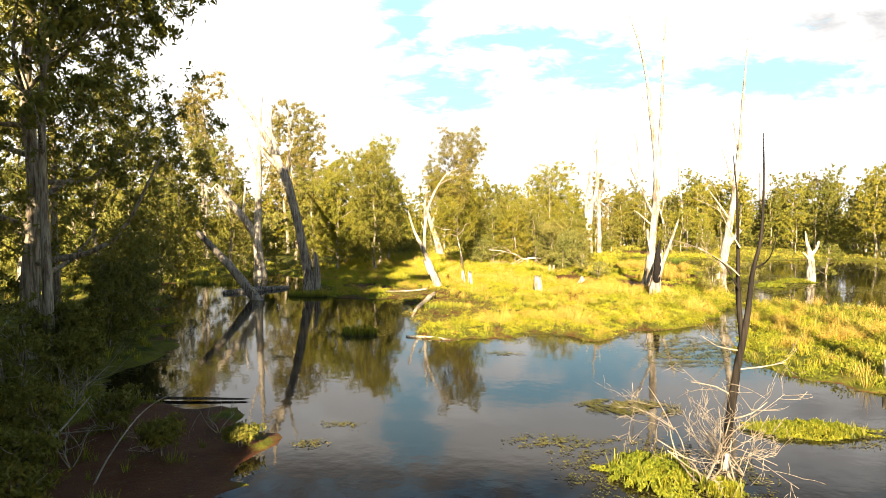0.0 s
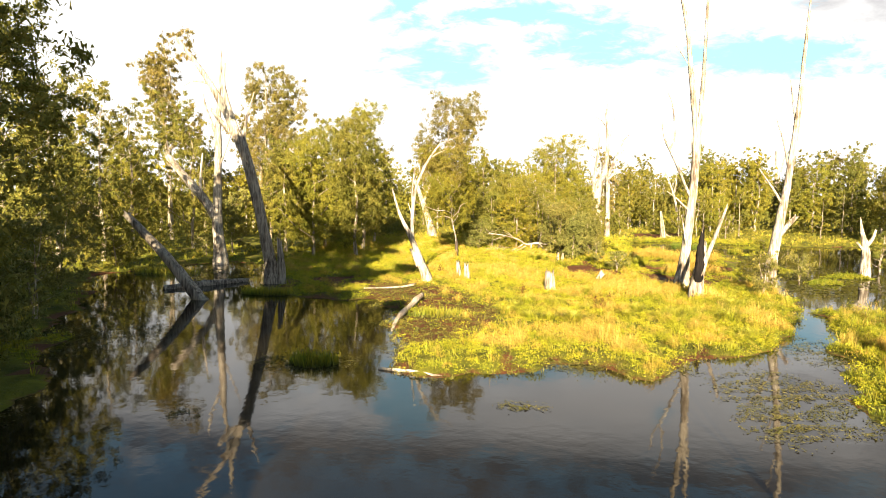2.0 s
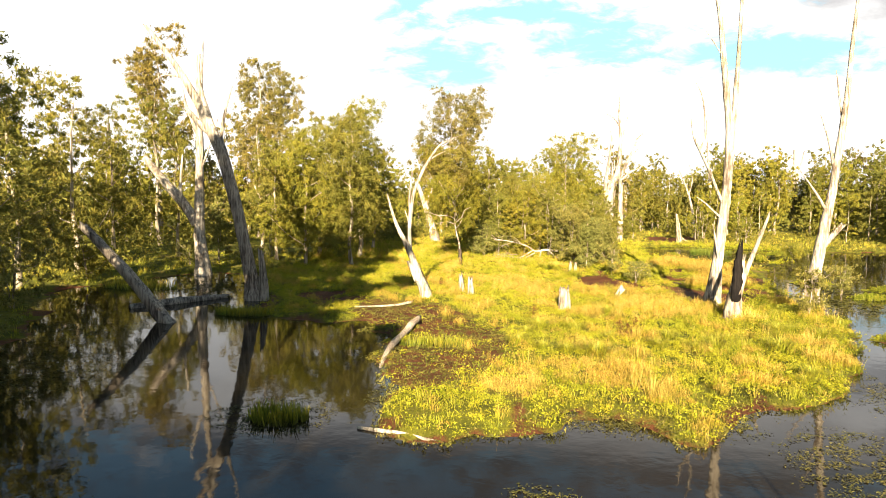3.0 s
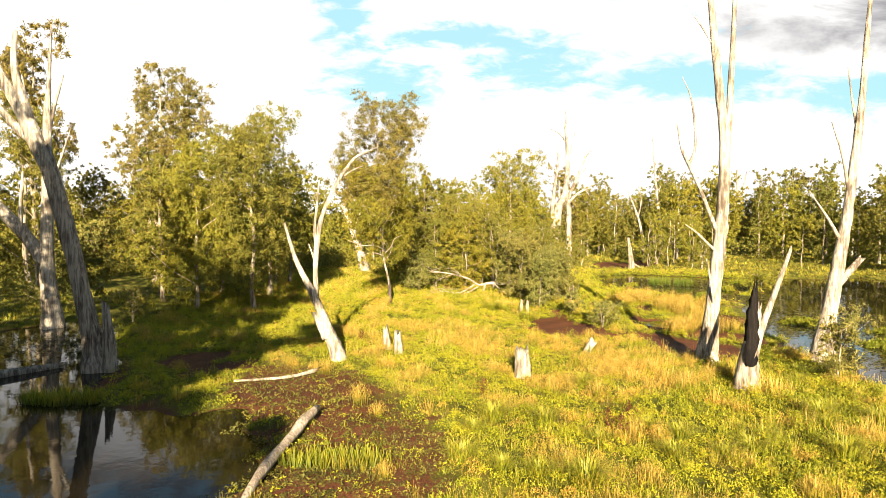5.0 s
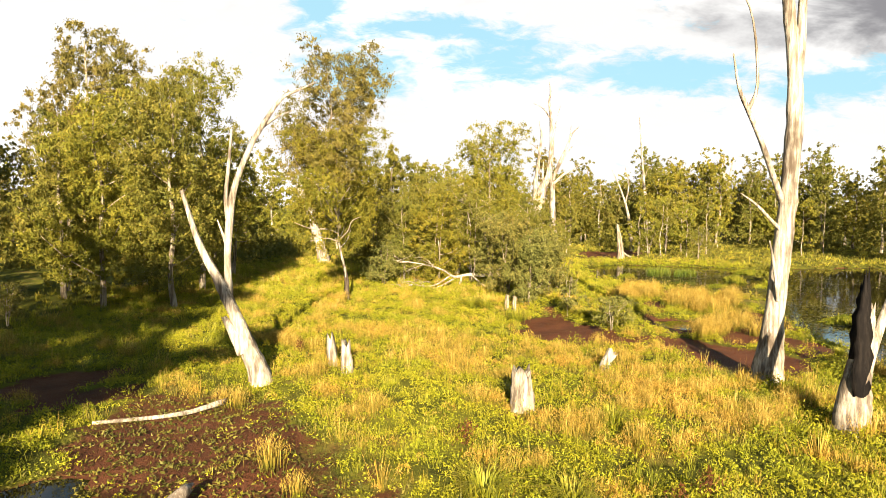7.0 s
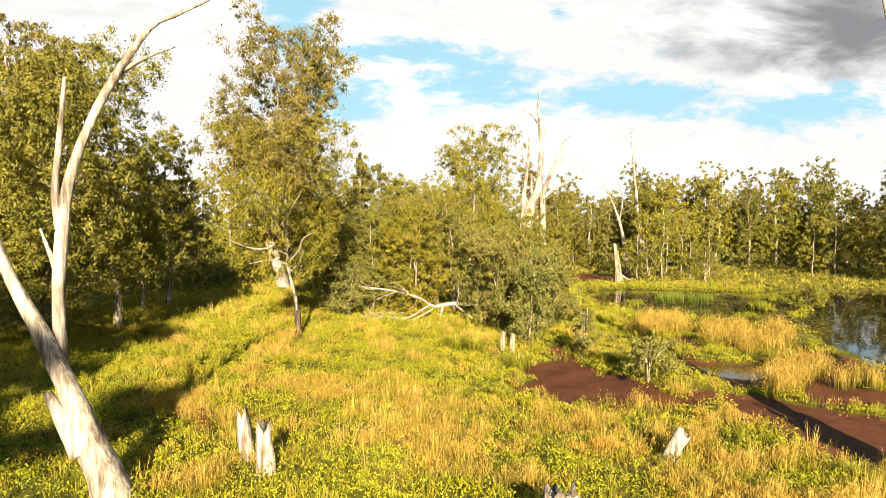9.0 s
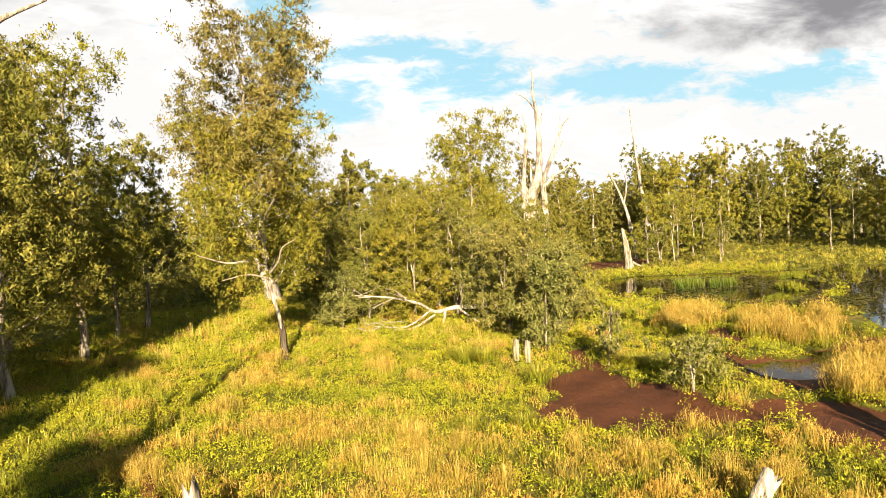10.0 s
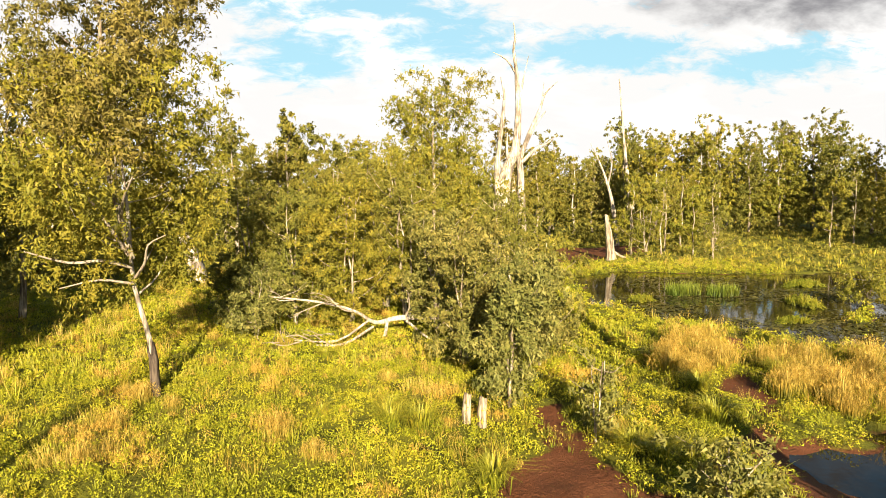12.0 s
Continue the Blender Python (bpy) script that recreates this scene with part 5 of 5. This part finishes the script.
weedy_islet(27.4, 55.4, 1.5, 1.3, 0.4, 375)
weedy_islet(31.4, 52.4, 1.9, 1.0, 0.4, 385)
weedy_islet(28.2, 48.6, 1.4, 0.9, 0.35, 395)
weedy_islet(29.6, 73.6, 0.8, 1.5, 0.5, 405)
weedy_islet(21.6, 76.0, 0.9, 0.6, 0.4, 415)
weedy_islet(33.6, 79.6, 1.4, 0.8, 0.45, 425)
weedy_islet(26.5, 69.6, 1.0, 0.5, 0.3, 435)
weedy_islet(10.9, 6.0, 1.15, 1.3, 0.36, 335)
weedy_islet(12.2, 5.3, 0.5, 0.5, 0.3, 345)
weedy_islet(15.6, 9.6, 1.9, 0.7, 0.3, 355)
reed_bed(-0.5, 22.0, 0.9, 0.7, 500, 0.55, 337, GREEN_BLADE, "dark tufty grass islet in the pond")
reed_bed(-8.6, 36.5, 1.6, 0.7, 800, 0.6, 338, GREEN_BLADE, "green grass tuft at the foot of the leaning gum")
reed_bed(2.7, 31.2, 1.6, 0.6, 600, 0.5, 339, GREEN_BLADE, "upright green grass at the shore")
reed_bed(-19.5, 44.0, 2.6, 1.2, 700, 0.8, 340, GREEN_BLADE, "pale green reeds in the shallow pond")


def weed_mats():
    """Floating weed on the pond, one thin tangled layer."""
    rng = np.random.default_rng(341)
    all_v, all_f, n = [], [], 0
    for x, y, rx, ry, count in ((11.1, 11.2, 1.5, 0.8, 1800), (11.2, 6.2, 2.4, 2.2, 1600), (16.1, 9.5, 2.2, 1.0, 1100), (8.8, 7.7, 1.2, 0.6, 350), (15.2, 20.5, 2.2, 3.2, 2600), (13.8, 17.8, 1.0, 1.4, 500), (7.0, 18.4, 0.7, 0.3, 160), (-0.8, 22.2, 1.9, 1.5, 900),
                                 (2.8, 8.4, 0.5, 0.3, 90), (2.5, 6.8, 0.4, 0.25, 70), (-2.3, 16.3, 0.5, 0.3, 90), (10.0, 23.2, 3.2, 0.9, 1500), (4.0, 24.5, 2.4, 2.6, 1800), (2.0, 30.0, 1.5, 3.0, 900), (3.6, 31.0, 2.6, 4.6, 3200), (18.5, 27.0, 1.6, 3.0, 900), (-11.0, 24.5, 3.0, 4.0, 1600), (-14.0, 31.0, 3.0, 4.0, 1300),
                                 (-15.0, 46.0, 4.5, 4.0, 1800), (-6.0, 36.5, 3.0, 1.2, 800), (31.0, 69.0, 4.0, 3.0, 1400), (36.0, 75.0, 5.0, 3.5, 1400), (44.0, 70.0, 6.0, 5.0, 1500), (28.0, 62.0, 2.0, 4.0, 700), (24.0, 76.0, 4.0, 3.0, 1800), (24.0, 68.5, 3.0, 2.2, 3000), (28.5, 68.0, 2.4, 2.4, 2200), (21.5, 73.0, 2.2, 2.0, 2200), (31.0, 76.5, 4.0, 2.4, 2600), (27.0, 82.0, 5.0, 2.5, 2600), (34.0, 46.0, 5.0, 3.0, 1200), (26.5, 54.0, 2.4, 4.0, 2000), (29.5, 50.0, 3.0, 3.0, 1700), (31.0, 58.0, 3.4, 3.4, 1600), (26.0, 45.0, 2.0, 3.0, 1200), (-8.0, 14.0, 1.8, 3.0, 700)):
        count = count * 3 if y < 40 else count
        a, r = rng.uniform(0, 6.28, count), rng.uniform(0, 1, count) ** 0.6
        px, py = x + np.cos(a) * r * rx + rng.normal(0, 0.15, count), y + np.sin(a) * r * ry + rng.normal(0, 0.15, count)
        keep = waves(px, py, 1.4, 9) + 0.6 * waves(px, py, 0.6, 10) > -0.35
        pts = np.stack([px, py, np.maximum(ground_height(px, py), 0) + 0.02 + np.abs(rng.normal(0, 0.025, count))], 1)[keep]
        v, f = leaves(pts, 0.09 if y < 40 else 0.2, rng, droop=0.0, width=0.45)
        foot = np.maximum(ground_height(v[:, 0], v[:, 1]), 0) + 0.012
        v[:, 2] = foot + np.abs(v[:, 2] - foot) * 0.35
        all_v.append(v)
        all_f.append(f + n)
        n += len(v)
    ob = mesh_object("water_weed", np.vstack(all_v), np.vstack(all_f), WEED, smooth=False)
    tagged(ob, "floating olive water weed mats on the pond", "water weed", kind="stuff")



def leaf_litter():
    """Dead leaves and bits of bark on the mud."""
    rng = np.random.default_rng(351)
    x, y = scatter(rng, -12, 20, 1, 62, 60000)
    keep = dry_land(x, y, -0.05) & (mud_amount(x, y) > 0.5) & (rng.uniform(0, 1, len(x)) < np.where(y < 12, 0.9, 0.2) * (0.5 + 0.5 * waves(x, y, 1.5, 16)))
    x, y = x[keep], y[keep]
    v, f = leaves(np.stack([x, y, ground_height(x, y) + 0.015], 1), 0.09, rng, droop=0.0, width=0.35)
    foot = ground_height(v[:, 0], v[:, 1]) + 0.008
    v[:, 2] = foot + np.abs(v[:, 2] - foot) * 0.3
    tagged(mesh_object("leaf_litter", v, f, LEAF_BROWN, smooth=False), "dead brown leaves scattered on bare mud", "leaf litter", kind="stuff")



def shore_weeds():
    """Low creeping weed on the wet shore."""
    rng = np.random.default_rng(361)
    x, y = scatter(rng, -3, 15, 18, 44, 90000)
    keep = dry_land(x, y, 0.25) & (rng.uniform(0, 1, len(x)) < shore_amount(x, y) * (0.6 + 0.5 * waves(x, y, 1.2, 19)))
    x, y = x[keep], y[keep]
    z = np.maximum(ground_height(x, y), 0) + 0.02 + 0.07 * rng.uniform(0, 1, len(x)) * (1 + waves(x, y, 0.8, 20))
    v, f = leaves(np.stack([x, y, z], 1), 0.09, rng, droop=0.0, width=0.5)
    tagged(mesh_object("shore_weed", v, f, SHORE_WEED, smooth=False), "low olive creeping weed on the wet shore", "weeds", kind="stuff")


def green_tussocks():
    """Long soft green grass that arches over."""
    rng = np.random.default_rng(371)
    kinds = []
    for k in range(3):
        count = 240
        r, a = np.abs(rng.normal(0, 0.16, count)), rng.uniform(0, 6.28, count)
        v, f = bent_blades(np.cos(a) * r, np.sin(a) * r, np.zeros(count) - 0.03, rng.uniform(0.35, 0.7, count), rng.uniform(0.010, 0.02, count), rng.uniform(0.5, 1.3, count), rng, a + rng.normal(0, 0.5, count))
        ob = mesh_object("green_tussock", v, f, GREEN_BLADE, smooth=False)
        tagged(ob, "long arching bright green grass tussock", "tussock", "green tussocks")
        kinds.append(ob)
    x, y = scatter(rng, 5, 22, 26, 66, 260)
    ok = dry_land(x, y, -0.6) & (gold_amount(x, y) < 0.4) & (mud_amount(x, y) < 0.2) & (shore_amount(x, y) < 0.3)
    for n, (px, py) in enumerate([(12.6, 33.2), (14.3, 32.4), (13.4, 32.0), (15.2, 33.6)] + list(zip(x[ok], y[ok]))[:46]):
        m = pose(px, py, max(level(px, py), 0.0), 0, 0, rng.uniform(0, 360)) @ Matrix.Scale(rng.uniform(0.7, 1.3), 4)
        ob = kinds[n] if n < len(kinds) else copy_thing(kinds[n % len(kinds)], pose(0, 0, 0))
        ob.matrix_basis = m


def dock_plants():
    """Rusty dry dock standing in the herbs."""
    for n, (x, y) in enumerate(((10.6, 33.9), (10.9, 33.4), (11.4, 34.6), (6.8, 37.6), (0.6, 46.9))):
        rng = np.random.default_rng(380 + n)
        count = 170
        a, r = rng.uniform(0, 6.28, count), np.abs(rng.normal(0, 0.16, count))
        v, f = leaves(np.stack([np.cos(a) * r, np.sin(a) * r, rng.uniform(0.1, 0.75, count) * (1 - r)], 1), 0.09, rng, droop=-0.8, width=0.35)
        ob = mesh_object("dock_plant", v, f, RUST, smooth=False)
        ob.matrix_basis = pose(x, y, level(x, y))
        tagged(ob, "rusty brown dry dock plants among green herbs", "plant", kind="stuff")


weed_mats()
leaf_litter()
shore_weeds()
green_tussocks()
dock_plants()
